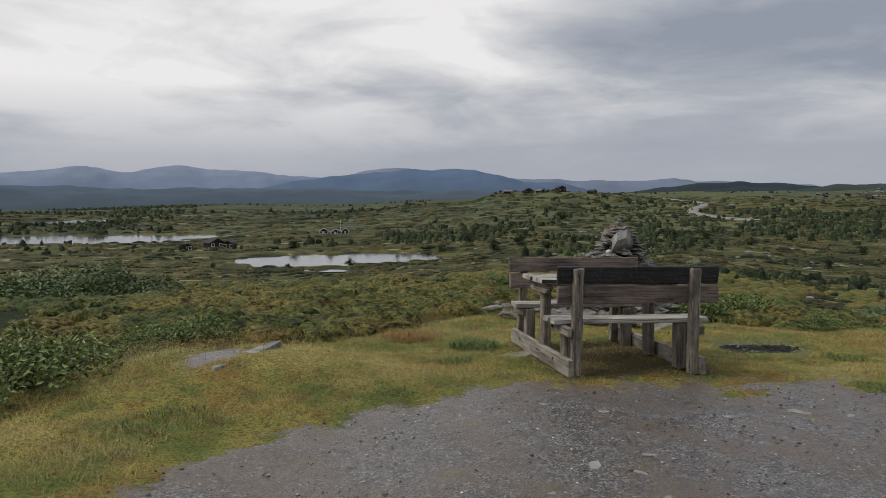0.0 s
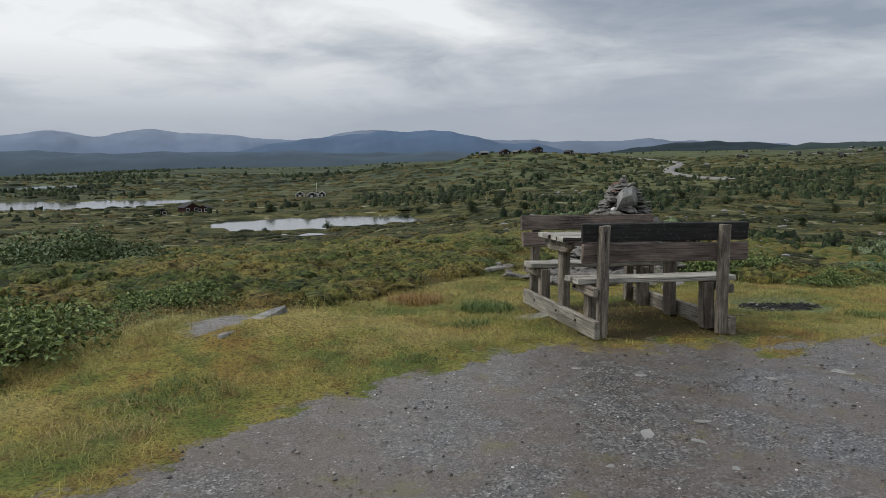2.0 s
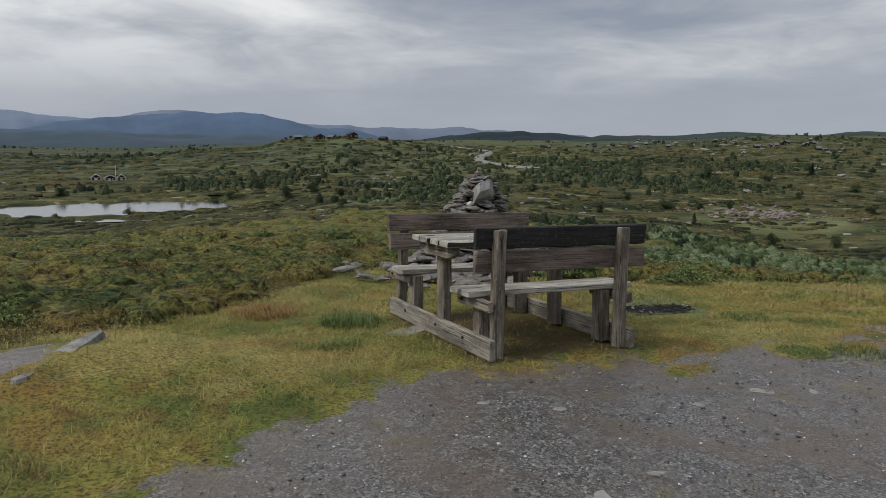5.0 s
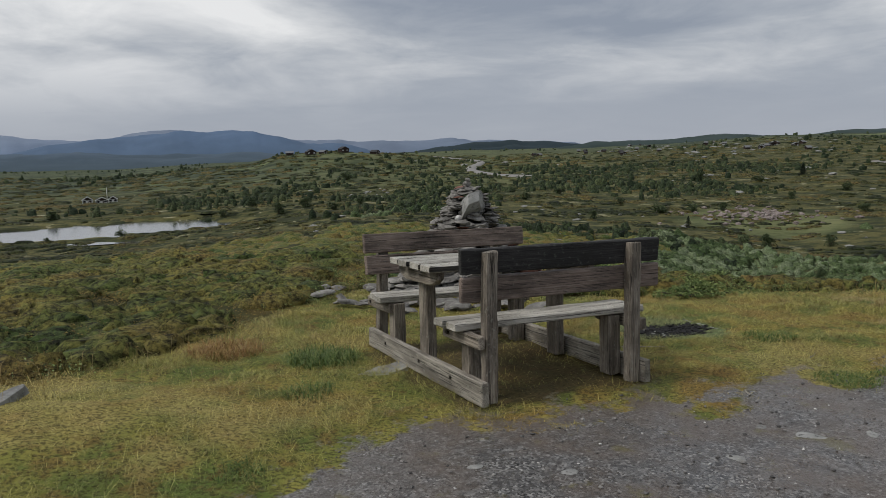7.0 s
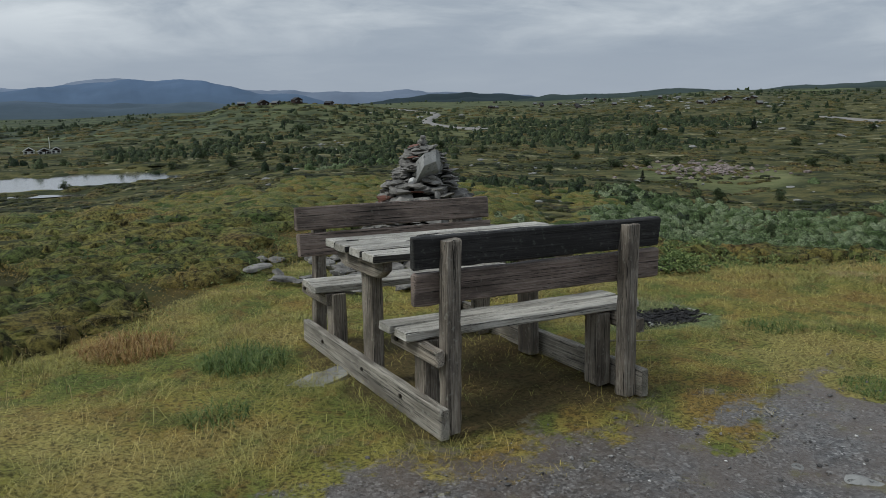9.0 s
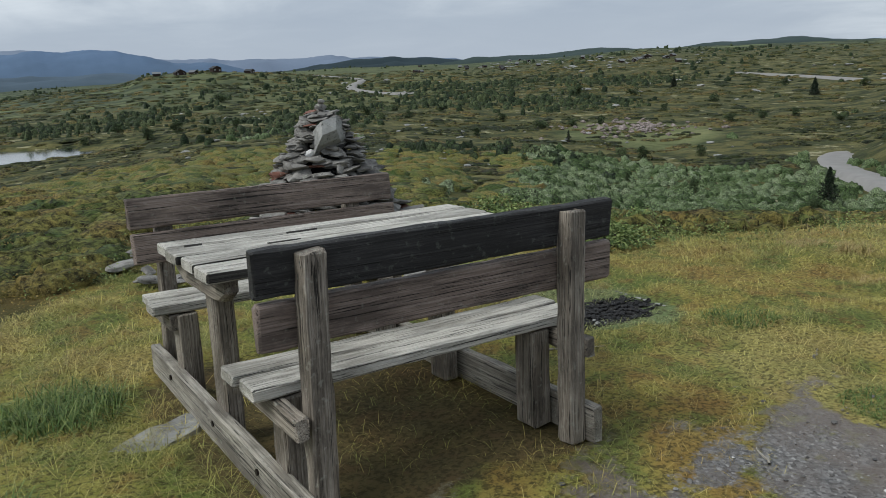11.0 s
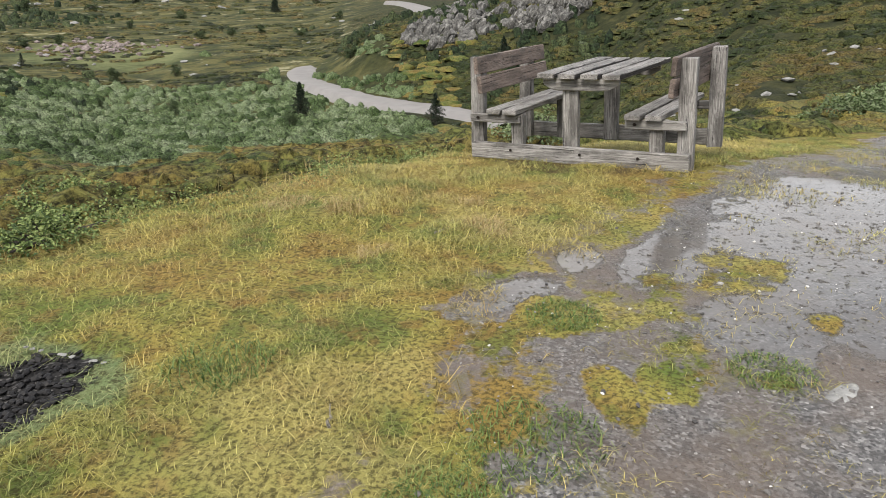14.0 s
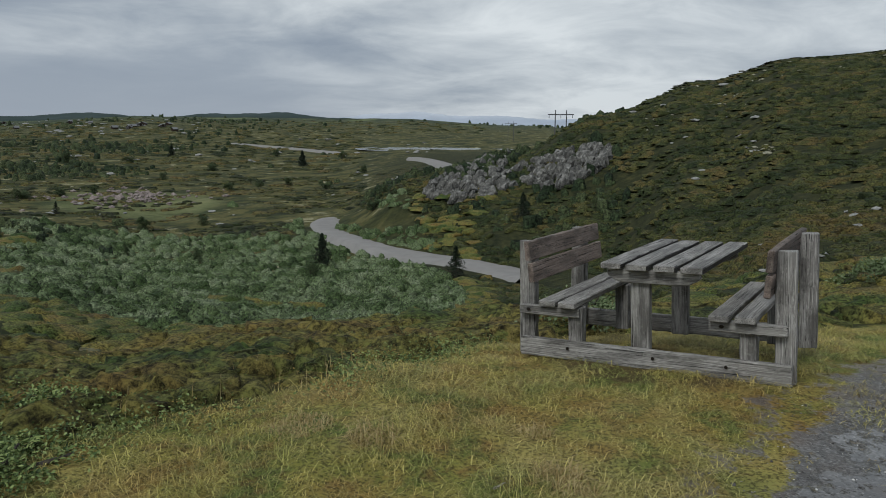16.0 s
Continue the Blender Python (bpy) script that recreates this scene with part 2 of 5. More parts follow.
    heath = n.mix(n.attr("field"), heath, n.ramp(n.noise(0.03, 9, 0.75), [(0.40, (0.035, 0.05, 0.02)), (0.47, (0.085, 0.10, 0.04)), (0.6, (0.17, 0.18, 0.08))]))
    heath = n.mix(n.attr("hill"), heath, n.ramp(n.noise(0.5, 8, 0.75), [(0.40, (0.014, 0.018, 0.008)), (0.52, (0.032, 0.036, 0.014)), (0.64, (0.06, 0.056, 0.022))]))
    rust = n.ramp(n.noise(1.6, 5, 0.6), [(0.40, (0.05, 0.055, 0.018)), (0.58, (0.12, 0.085, 0.026))])
    heath = n.mix(n.attr("rust"), heath, rust)
    turf = n.math("ADD", n.attr("grass"), n.math("MULTIPLY", n.math("SUBTRACT", n.noise(1.6, 5, 0.7), 0.5), 0.8))
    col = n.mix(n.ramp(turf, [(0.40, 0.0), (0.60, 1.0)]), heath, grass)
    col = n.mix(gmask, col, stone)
    ash = n.attr("ash")
    ash = n.math("ADD", ash, n.math("MULTIPLY", n.math("SUBTRACT", n.noise(7, 5, 0.7), 0.5), 1.6))
    amask = n.ramp(ash, [(0.45, 0.0), (0.55, 1.0)])
    char = n.ramp(tone.outputs[0], [(0.2, (0.008, 0.008, 0.008)), (0.75, (0.03, 0.029, 0.028)), (0.95, (0.16, 0.155, 0.15))])
    col = n.mix(amask, col, char)
    # standing water and damp gravel
    pd = n.math("ADD", n.attr("puddle"), n.math("MULTIPLY", n.math("SUBTRACT", n.noise(2.4, 8, 0.72), 0.5), 2.0))
    pool = n.math("MULTIPLY", n.ramp(pd, [(0.46, 0.0), (0.66, 1.0)]), gmask)
    pool = n.math("MULTIPLY", pool, n.ramp(n.noise(16, 7, 0.75), [(0.58, 1.0), (0.68, 0.4)]))
    # pool base colour is lightened to stand in for sky sheen
    col = n.mix(n.math("MULTIPLY", pool, 0.6), col, (0.11, 0.108, 0.104))
    damp = n.ramp(n.noise(1.1, 5, 0.6), [(0.42, 0.22), (0.6, 0.5)])
    rough = n.mix(gmask, 0.95, damp)
    rough = n.mix(pool, rough, 0.09)
    relief = n.math("ADD", n.math("MULTIPLY", n.noise(60, 4, 0.7), 0.5), n.math("MULTIPLY", tone.outputs[0], 0.5))
    n.bump(n.math("MULTIPLY", relief, n.math("SUBTRACT", 1.0, pool)), 0.9, 0.016)
    return n.done(col, rough, n.mix(gmask, 0.15, 0.5))


def leafy(name, a, b, c, rough=0.6, spread=0.0):
    n = Nodes(name)
    col = n.ramp(n.island(), [(0.1, a), (0.5, b), (0.9, c)])
    if spread:
        col = n.mix(n.ramp(n.noise(spread, 4, 0.6), [(0.40, 0.0), (0.62, 0.7)]), col, tuple(v * 0.5 for v in a))
    n.bsdf.inputs["Transmission Weight"].default_value = 0.0
    return n.done(col, rough, 0.25)


def blade_material():
    n = Nodes("grass_blade")
    col = grass_colour(n)
    col = n.mix(n.math("MULTIPLY", n.island(), 0.45), col, (0.34, 0.30, 0.115))
    col = n.mix(1.0, col, n.ramp(n.math("FRACT", n.math("MULTIPLY", n.island(), 7.3)), [(0.0, 0.45), (0.5, 1.1), (1.0, 1.8)]), "MULTIPLY")
    return n.done(col, 0.6, 0.25)


def cushion_material(name, stops, patch, grain, gap_shade=0.3, spots=None):
    """Low shrubs seen as dense cushions: patches of colour broken by leaf-sized specks, leaf-gap shade painted in."""
    n = Nodes(name)
    where = n.math("ADD", n.noise(patch, 5, 0.65), n.math("MULTIPLY", n.math("SUBTRACT", n.island(), 0.5), 0.16))
    col = n.ramp(where, stops)
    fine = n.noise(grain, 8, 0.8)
    # the dark end of the specks paints shade between the leaves
    col = n.mix(1.0, col, n.ramp(fine, [(0.40, gap_shade * 0.4), (0.49, 0.75), (0.59, 1.75)]), "MULTIPLY")
    if spots:
        col = n.mix(n.ramp(n.noise(grain * 0.6, 5, 0.7), [(0.60, 0.0), (0.66, 0.7)]), col, spots)
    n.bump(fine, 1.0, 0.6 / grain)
    return n.done(col, 0.75, 0.15)


def pebble_material():
    n = Nodes("pebble")
    col = n.ramp(n.island(), [(0.0, (0.06, 0.058, 0.057)), (0.5, (0.115, 0.11, 0.106)), (0.8, (0.19, 0.18, 0.17)), (1.0, (0.36, 0.35, 0.33))])
    col = n.mix(n.ramp(n.noise(60, 4, 0.7), [(0.4, 0.5), (0.6, 0.0)]), col, (0.05, 0.045, 0.04))
    return n.done(col, 0.6, 0.4)


def heath_leaf_material():
    n = Nodes("heath_leaf")
    h1 = n.noise(0.5, 5, 0.65)
    col = n.ramp(h1, [(0.38, (0.085, 0.115, 0.035)), (0.47, (0.14, 0.15, 0.045)), (0.54, (0.165, 0.15, 0.048)), (0.62, (0.165, 0.125, 0.042))])
    col = n.mix(n.math("MULTIPLY", n.island(), 0.4), col, (0.055, 0.065, 0.022))
    return n.done(col, 0.65, 0.2)


def rock_material(name, dark, mid, pale, scale=4.0):
    n = Nodes(name)
    at = n.where()
    a = n.noise(scale, 8, 0.65, at)
    b = n.noise(scale * 5, 5, 0.7, at)
    col = n.ramp(a, [(0.32, dark), (0.5, mid), (0.68, pale)])
    col = n.mix(n.math("MULTIPLY", n.chance(), 0.4), col, mid)
    col = n.mix(n.ramp(b, [(0.58, 0.0), (0.66, 0.7)]), col, (0.38, 0.38, 0.33))
    col = n.mix(n.ramp(b, [(0.34, 0.8), (0.42, 0.0)]), col, tuple(v * 0.35 for v in dark))
    n.bump(n.math("ADD", a, b), 0.6, 0.02 * 4 / scale)
    return n.done(col, 0.8, 0.3)


def plain(name, colour, rough=0.7, vary=0.25, scale=6.0, metal=0.0):
    n = Nodes(name)
    col = n.mix(n.ramp(n.noise(scale, 5, 0.6), [(0.35, vary), (0.65, 0.0)]), colour, tuple(v * 0.5 for v in colour))
    return n.done(col, rough, 0.3, metal)


GROUND = ground_material()
BLADE = blade_material()
HEATH = heath_leaf_material()
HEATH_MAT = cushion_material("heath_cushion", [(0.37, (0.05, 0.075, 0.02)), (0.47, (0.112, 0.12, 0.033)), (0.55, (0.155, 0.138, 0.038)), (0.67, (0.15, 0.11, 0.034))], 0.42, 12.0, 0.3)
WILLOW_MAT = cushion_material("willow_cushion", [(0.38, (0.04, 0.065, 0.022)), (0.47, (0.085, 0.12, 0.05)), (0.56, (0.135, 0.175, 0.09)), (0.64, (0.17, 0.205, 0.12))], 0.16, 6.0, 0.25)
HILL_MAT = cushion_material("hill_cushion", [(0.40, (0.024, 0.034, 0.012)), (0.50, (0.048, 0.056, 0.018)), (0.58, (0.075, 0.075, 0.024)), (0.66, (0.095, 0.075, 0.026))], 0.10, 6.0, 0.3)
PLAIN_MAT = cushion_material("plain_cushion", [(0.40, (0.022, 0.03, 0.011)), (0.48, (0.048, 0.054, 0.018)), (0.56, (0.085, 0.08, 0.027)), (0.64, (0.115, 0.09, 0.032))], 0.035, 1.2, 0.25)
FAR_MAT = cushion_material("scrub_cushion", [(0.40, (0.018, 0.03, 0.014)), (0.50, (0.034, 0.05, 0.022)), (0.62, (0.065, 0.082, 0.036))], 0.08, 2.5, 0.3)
PEBBLE = pebble_material()
RUST_LEAF = leafy("rust_leaf", (0.09, 0.075, 0.02), (0.18, 0.135, 0.035), (0.27, 0.19, 0.055))
WILLOW = leafy("willow_leaf", (0.085, 0.13, 0.045), (0.15, 0.205, 0.09), (0.25, 0.30, 0.17), 0.6, 0.10)
JUNIPER = leafy("juniper_leaf", (0.04, 0.07, 0.022), (0.12, 0.17, 0.05), (0.25, 0.31, 0.11))
DARK_LEAF = leafy("birch_leaf", (0.026, 0.045, 0.018), (0.05, 0.075, 0.03), (0.085, 0.115, 0.048))
SPRUCE = leafy("spruce_needle", (0.007, 0.014, 0.008), (0.014, 0.025, 0.013), (0.025, 0.04, 0.02))
TUFT = leafy("tuft_blade", (0.04, 0.075, 0.016), (0.085, 0.14, 0.032), (0.18, 0.22, 0.065))
STRAW = leafy("straw_blade", (0.25, 0.18, 0.07), (0.34, 0.26, 0.11), (0.42, 0.34, 0.17))
STRAW_RED = leafy("sedge_blade", (0.17, 0.085, 0.03), (0.29, 0.17, 0.06), (0.38, 0.27, 0.10))
SLATE = rock_material("slate", (0.05, 0.047, 0.043), (0.17, 0.162, 0.15), (0.36, 0.345, 0.32), 5)
BOULDER = rock_material("pale_boulder", (0.12, 0.12, 0.115), (0.25, 0.25, 0.24), (0.38, 0.38, 0.365), 5)
REDSTONE = rock_material("red_slate", (0.09, 0.04, 0.03), (0.17, 0.075, 0.055), (0.24, 0.13, 0.1), 6)
QUARTZ = rock_material("white_quartz", (0.4, 0.39, 0.37), (0.6, 0.59, 0.57), (0.75, 0.74, 0.72), 8)
CLIFF = rock_material("cliff_rock", (0.014, 0.014, 0.013), (0.085, 0.083, 0.077), (0.33, 0.325, 0.305), 0.9)
SCREE = rock_material("scree_rock", (0.10, 0.08, 0.075), (0.21, 0.17, 0.16), (0.34, 0.29, 0.27), 1.0)
BARK = plain("bark", (0.06, 0.05, 0.042))
RUST_METAL = plain("bolt_metal", (0.035, 0.028, 0.024), 0.55, 0.3, 40, 0.6)
ROAD = plain("gravel_road", (0.25, 0.24, 0.23), 0.9, 0.3, 0.4)
TIMBER_DARK = plain("cabin_timber", (0.035, 0.022, 0.018), 0.8, 0.3, 2)
TIMBER_RED = plain("cabin_red", (0.055, 0.022, 0.018), 0.8, 0.3, 2)
ROOF = plain("cabin_roof", (0.04, 0.04, 0.042), 0.8, 0.3, 2)
ROOF_GREY = plain("cabin_roof_grey", (0.16, 0.165, 0.17), 0.7, 0.3, 2)
WHITE = plain("white_paint", (0.72, 0.72, 0.71), 0.6, 0.15, 3)
GLASS = plain("dark_pane", (0.02, 0.022, 0.026), 0.1, 0.0)
STEEL = plain("pylon_timber", (0.10, 0.10, 0.105), 0.8)


def water_material():
    n = Nodes("lake_water")
    n.bump(n.noise(0.8, 4, 0.6, None, (1, 1, 1)), 0.06, 0.05)
    return n.done((0.05, 0.06, 0.065), 0.12, 0.9)


WATER = water_material()


# slope colours carry the blue haze of distance, painted into the base colour
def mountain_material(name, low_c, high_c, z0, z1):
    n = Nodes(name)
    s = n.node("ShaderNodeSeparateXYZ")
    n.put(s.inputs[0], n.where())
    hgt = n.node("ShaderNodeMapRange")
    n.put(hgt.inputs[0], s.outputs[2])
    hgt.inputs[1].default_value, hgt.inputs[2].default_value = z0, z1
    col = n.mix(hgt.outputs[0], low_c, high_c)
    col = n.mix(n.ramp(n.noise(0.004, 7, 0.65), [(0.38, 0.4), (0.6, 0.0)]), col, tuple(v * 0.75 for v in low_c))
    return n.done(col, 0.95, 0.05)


# ---- ground form ----
EYE_Z = 1.45
CX, CY = 0.0, -2.0
# bearing (clockwise from +y): pairs of distance and angle of sight to the ground
SIGHT = {
    -180: ((12, -6.9), (60, -0.6), (300, 0.8), (1500, 1.0), (4900, 0.4)),
    -120: ((12, -6.9), (60, -1.2), (300, 0.6), (1500, 0.8), (4900, 0.4)),
    -60: ((12, -8), (40, -5), (100, -5), (300, -3.3), (700, -1.6), (3000, -0.2), (4900, 0)),
    -24: ((12, -8.8), (30, -7.4), (60, -6.9), (110, -6.6), (230, -5.05), (330, -3.55), (384, -3.05), (500, -2.34), (700, -1.67), (1000, -1.17), (3000, -0.75), (4900, 0)),
    0: ((12, -8.8), (25, -7.7), (45, -7.4), (100, -7.2), (200, -6.3), (290, -4.04), (400, -2.93), (600, -1.95), (900, -1.35), (1500, -0.95), (3000, -0.55), (4900, -0.2)),
    10: ((12, -9), (25, -8.0), (50, -7.5), (100, -7.0), (200, -5.6), (300, -3.6), (450, -2.2), (700, -1.15), (800, -0.8), (900, -0.75), (1500, -0.75), (3000, -0.4), (4900, -0.2)),
    13: ((12, -9.5), (25, -8.2), (50, -7.5), (100, -6.6), (200, -5.3), (300, -3.5), (450, -2.1), (650, -1.0), (800, 0.12), (1000, -0.1), (3000, -0.15), (4900, 0)),
    17: ((12, -10), (30, -8.4), (60, -7.4), (120, -6), (200, -4.8), (300, -3.4), (450, -2), (650, -0.8), (800, 0.22), (1000, 0), (3000, -0.1), (4900, 0)),
    28: ((12, -11), (30, -9.8), (60, -8.3), (120, -6.5), (200, -5), (300, -3.4), (450, -2.2), (600, -1.4), (800, -0.7), (1200, -0.4), (2000, 0), (4900, 0.2)),
    38: ((12, -12.5), (30, -12), (60, -9.8), (120, -7.4), (220, -5.2), (350, -3), (600, -1.5), (1000, -0.6), (1800, 0.05), (3000, 0.1), (4900, 0)),
    48: ((12, -13.5), (30, -14), (50, -12.5), (118, -9.8), (200, -6.6), (250, -5), (400, -3), (700, -1.2), (1500, 0.45), (3000, 0.2), (4900, 0)),
    60: ((12, -12.8), (30, -14), (60, -13), (118, -10.1), (150, -8.1), (190, -6.4), (280, -4.6), (420, -3), (700, -1.4), (1500, 0.66), (3000, 0.2), (4900, 0)),
    68: ((12, -12.5), (30, -14), (60, -13), (90, -11.1), (118, -9.6), (142, -6.2), (152, -4.2), (168, -3.3), (250, -3.3), (320, -2.9), (540, -1.8), (660, -1.55), (900, -0.6), (1500, 0.5), (4900, 0)),
    74: ((12, -12), (30, -13.5), (60, -13), (105, -10.6), (130, -6.5), (160, -3.5), (200, -2.2), (300, -2), (600, -1.6), (1500, 0.2), (4900, 0)),
    80: ((12, -11.5), (30, -13), (60, -12), (95, -10.3), (120, -6.5), (150, -2), (190, 0.8), (250, 0.6), (500, -1), (4900, 0)),
    87: ((12, -11), (30, -12), (60, -9.5), (90, -6), (130, -1.5), (170, 2), (210, 3.3), (300, 2.5), (4900, 0)),
    93: ((12, -10.5), (30, -11), (60, -7.5), (90, -3.5), (130, 1), (180, 4), (220, 4.8), (300, 3.5), (4900, 0)),
    100: ((12, -10), (30, -10), (60, -6.5), (90, -2.5), (130, 1.8), (180, 4.2), (230, 5.1), (300, 4), (4900, 0)),
    130: ((12, -7), (40, -1.5), (100, 2), (200, 4), (400, 2.5), (4900, 0.3)),
    180: ((12, -6.9), (60, -0.6), (300, 0.8), (1500, 1.0), (4900, 0.4)),
}


def hash2(ix, iy, seed):
    h = (ix.astype(np.int64) * 374761393 + iy.astype(np.int64) * 668265263 + seed * 974634533) & 0xFFFFFFFF
    h = ((h ^ (h >> 13)) * 1274126177) & 0xFFFFFFFF
    return ((h ^ (h >> 16)) & 0xFFFF) / 65535.0


def vnoise(x, y, seed=0):
    ix, iy = np.floor(x), np.floor(y)
    fx, fy = x - ix, y - iy
    fx, fy = fx * fx * (3 - 2 * fx), fy * fy * (3 - 2 * fy)
    a, b = hash2(ix, iy, seed), hash2(ix + 1, iy, seed)
    c, d = hash2(ix, iy + 1, seed), hash2(ix + 1, iy + 1, seed)
    return (a + (b - a) * fx) * (1 - fy) + (c + (d - c) * fx) * fy - 0.5


def fbm(x, y, octaves=4, seed=0):
    total, amp = 0.0, 1.0
    for i in range(octaves):
        total = total + amp * vnoise(x * 2 ** i + 13.7 * i, y * 2 ** i - 7.3 * i, seed + i)
        amp *= 0.5
    return total


def step(a, b, x):
    t = np.clip((x - a) / (b - a), 0, 1)
    return t * t * (3 - 2 * t)


def blob(x, y, cx, cy, rx, ry, turn=0.0):
    """1 in the middle of an ellipse, 0 at its rim and beyond it negative."""
    c, s = math.cos(turn), math.sin(turn)
    u, v = (x - cx) * c + (y - cy) * s, -(x - cx) * s + (y - cy) * c
    return 1 - np.sqrt((u / rx) ** 2 + (v / ry) ** 2)


POND_Z, FAR_Z = -20.0, -15.3
LAKES = {  # name: centre, half sizes, level
    "pond": (1, 251, 40, 27, POND_Z), "lake": (-140, 405, 92, 44, POND_Z),
    "far_lake": (-214, 690, 36, 70, POND_Z), "hill_lake": (553, 218, 44, 40, FAR_Z),
}


def lake_depth(x, y):
    best = np.full(np.shape(x), -1.0)
    for cx, cy, rx, ry, z in LAKES.values():
        best = np.maximum(best, blob(x, y, cx, cy, rx, ry) + 0.55 * fbm(x / (rx * 0.5), y / (ry * 0.5), 4, 5))
    return best


def near_height(x, y):
    h = -0.026 * np.maximum(x, 0) - 0.04 * (np.logaddexp(0, 3 * y) / 3)
    h = h + 0.20 * np.exp(-(((x + 2.7) / 1.3) ** 2 + ((y - 0.6) / 0.9) ** 2))
    h = h - 0.25 * step(-3.4, -5.6, x) * step(-3.0, 0.5, y)
    return h


def height(x, y):
    x, y = np.asarray(x, float), np.asarray(y, float)
    dx, dy = x - CX, y - CY
    r = np.maximum(np.hypot(dx, dy), 0.01)
    az = np.degrees(np.arctan2(dx, dy))
    keys = sorted(SIGHT)
    lr = np.log(r)
    rows = []
    for k in keys:
        rr = np.log([p[0] for p in SIGHT[k]])
        hh = np.array([EYE_Z + p[0] * math.tan(radians(p[1])) for p in SIGHT[k]])
        rows.append(np.interp(lr, rr, hh))
    rows = np.array(rows)
    i = np.clip(np.searchsorted(keys, az) - 1, 0, len(keys) - 2)
    ka = np.array(keys, float)
    t = np.clip((az - ka[i]) / (ka[i + 1] - ka[i]), 0, 1)
    t = t * t * (3 - 2 * t)
    flat_rows = rows.reshape(len(keys), -1)
    fi, ft = i.reshape(-1), t.reshape(-1)
    n = np.arange(flat_rows.shape[1])
    far_h = (flat_rows[fi, n] * (1 - ft) + flat_rows[fi + 1, n] * ft).reshape(r.shape)
    # rolling relief that grows with distance, calm where the lakes lie
    calm = 1 - 0.75 * step(28, 8, az) * step(150, 230, r) * step(1200, 800, r)
    amp = np.minimum(0.0042 * r, 5.0) * step(8, 40, r) * calm
    far_h = far_h + amp * 2.0 * fbm(x / (12 + 0.16 * r), y / (12 + 0.16 * r), 4, 11)
    far_h = far_h + step(6, 14, r) * np.minimum(0.012 * r, 0.45) * fbm(x / 2.2, y / 2.2, 3, 21) * step(220, 60, r)
    k = step(6.5, 14, r)
    # the level top reaches out along the table side
    h = near_height(x, y) * (1 - k) + far_h * k
    d = lake_depth(x, y)
    level = np.where(x > 300, FAR_Z, POND_Z)
    shore = step(-0.45, -0.05, d)
    h = np.where(d > -0.45, h * (1 - shore) + (level + 0.5) * shore, h)
    h = np.where(d > -0.05, level + 0.5 - 2.5 * step(-0.05, 0.12, d), h)
    fine = 0.03 * fbm(x / 0.32, y / 0.32, 3, 31) + 0.045 * fbm(x / 1.1, y / 1.1, 3, 41)
    return h + fine * step(30, 8, r) * step(-0.1, 0.5, y - edge_y(x)) + 0.004 * fbm(x / 0.2, y / 0.2, 2, 51) * step(12, 6, r)


def edge_y(x):
    """The line along which the gravel of the lay-by ends."""
    return np.interp(x, (-4.5, -3.0, -2.4, -1.0, -0.4, 0.2, 0.8, 2.0, 2.8, 3.3, 4.2, 4.9, 5.8, 6.5, 8, 9, 12),
                     (-4.2, -2.15, -1.4, -0.55, -0.15, -0.4, -0.45, -0.42, -0.6, -0.4, -0.3, -0.5, -0.85, -0.95, -1.45, -2.2, -3.5))


def brow_y(x):
    """The line along which the turf gives way to heath."""
    return np.interp(x, (-6, -4, -2.6, -1, 0.2, 1.2, 2.4, 3.4, 4.4, 5.5, 6.4, 8.2, 9.5, 10.5, 12),
                     (-1.5, 0.6, 1.7, 2.9, 4.4, 5.2, 3.8, 3.0, 2.9, 2.3, 2.0, 1.6, 0.4, -1.5, -3))


def mesh_of(name, verts, faces, smooth=False):
    me = bpy.data.meshes.new(name)
    verts, faces = np.asarray(verts, np.float32), np.asarray(faces, np.int32)
    k = faces.shape[1]
    me.vertices.add(len(verts))
    me.vertices.foreach_set("co", verts.ravel())
    me.loops.add(faces.size)
    me.loops.foreach_set("vertex_index", faces.ravel())
    me.polygons.add(len(faces))
    me.polygons.foreach_set("loop_start", np.arange(len(faces), dtype=np.int32) * k)
    me.polygons.foreach_set("use_smooth", np.full(len(faces), smooth))
    me.update(calc_edges=True)
    return me


def give(ob, *mats):
    for m in mats:
        ob.data.materials.append(m)
    return ob


def grid_faces(rows, cols, wrap=False):
    i = np.arange(rows - 1)[:, None]
    j = np.arange(cols if wrap else cols - 1)[None, :]
    j2 = (j + 1) % cols
    a, b = i * cols + j, i * cols + j2
    return np.stack([a, b, b + cols, a + cols], -1).reshape(-1, 4)


# low turf islands and shallow pools on the lay-by: centre, half sizes, turn
ISLANDS = ((3.9, -0.61, 0.24, 0.16, 0.2), (3.59, -1.17, 0.26, 0.17, -0.4), (3.63, -1.51, 0.16, 0.12, 0.0), (4.75, -1.42, 0.55, 0.22, -0.3), (4.25, -0.95, 0.42, 0.2, -0.3), (3.3, -0.95, 0.3, 0.1, 0.3),
           (4.3, -1.75, 0.2, 0.12, 0.0), (1.2, -0.75, 0.3, 0.14, 0.1), (2.48, -0.61, 0.3, 0.2, 0.4))
POOLS = ((4.05, -0.36, 0.42, 0.17, -0.5), (4.9, -1.03, 0.55, 0.2, -0.2), (4.0, -1.46, 0.45, 0.22, 0.2), (4.7, -0.58, 0.25, 0.15, 0.0), (6.0, -2.25, 2.4, 1.25, -0.35), (4.9, -2.1, 1.1, 0.6, 0.3))


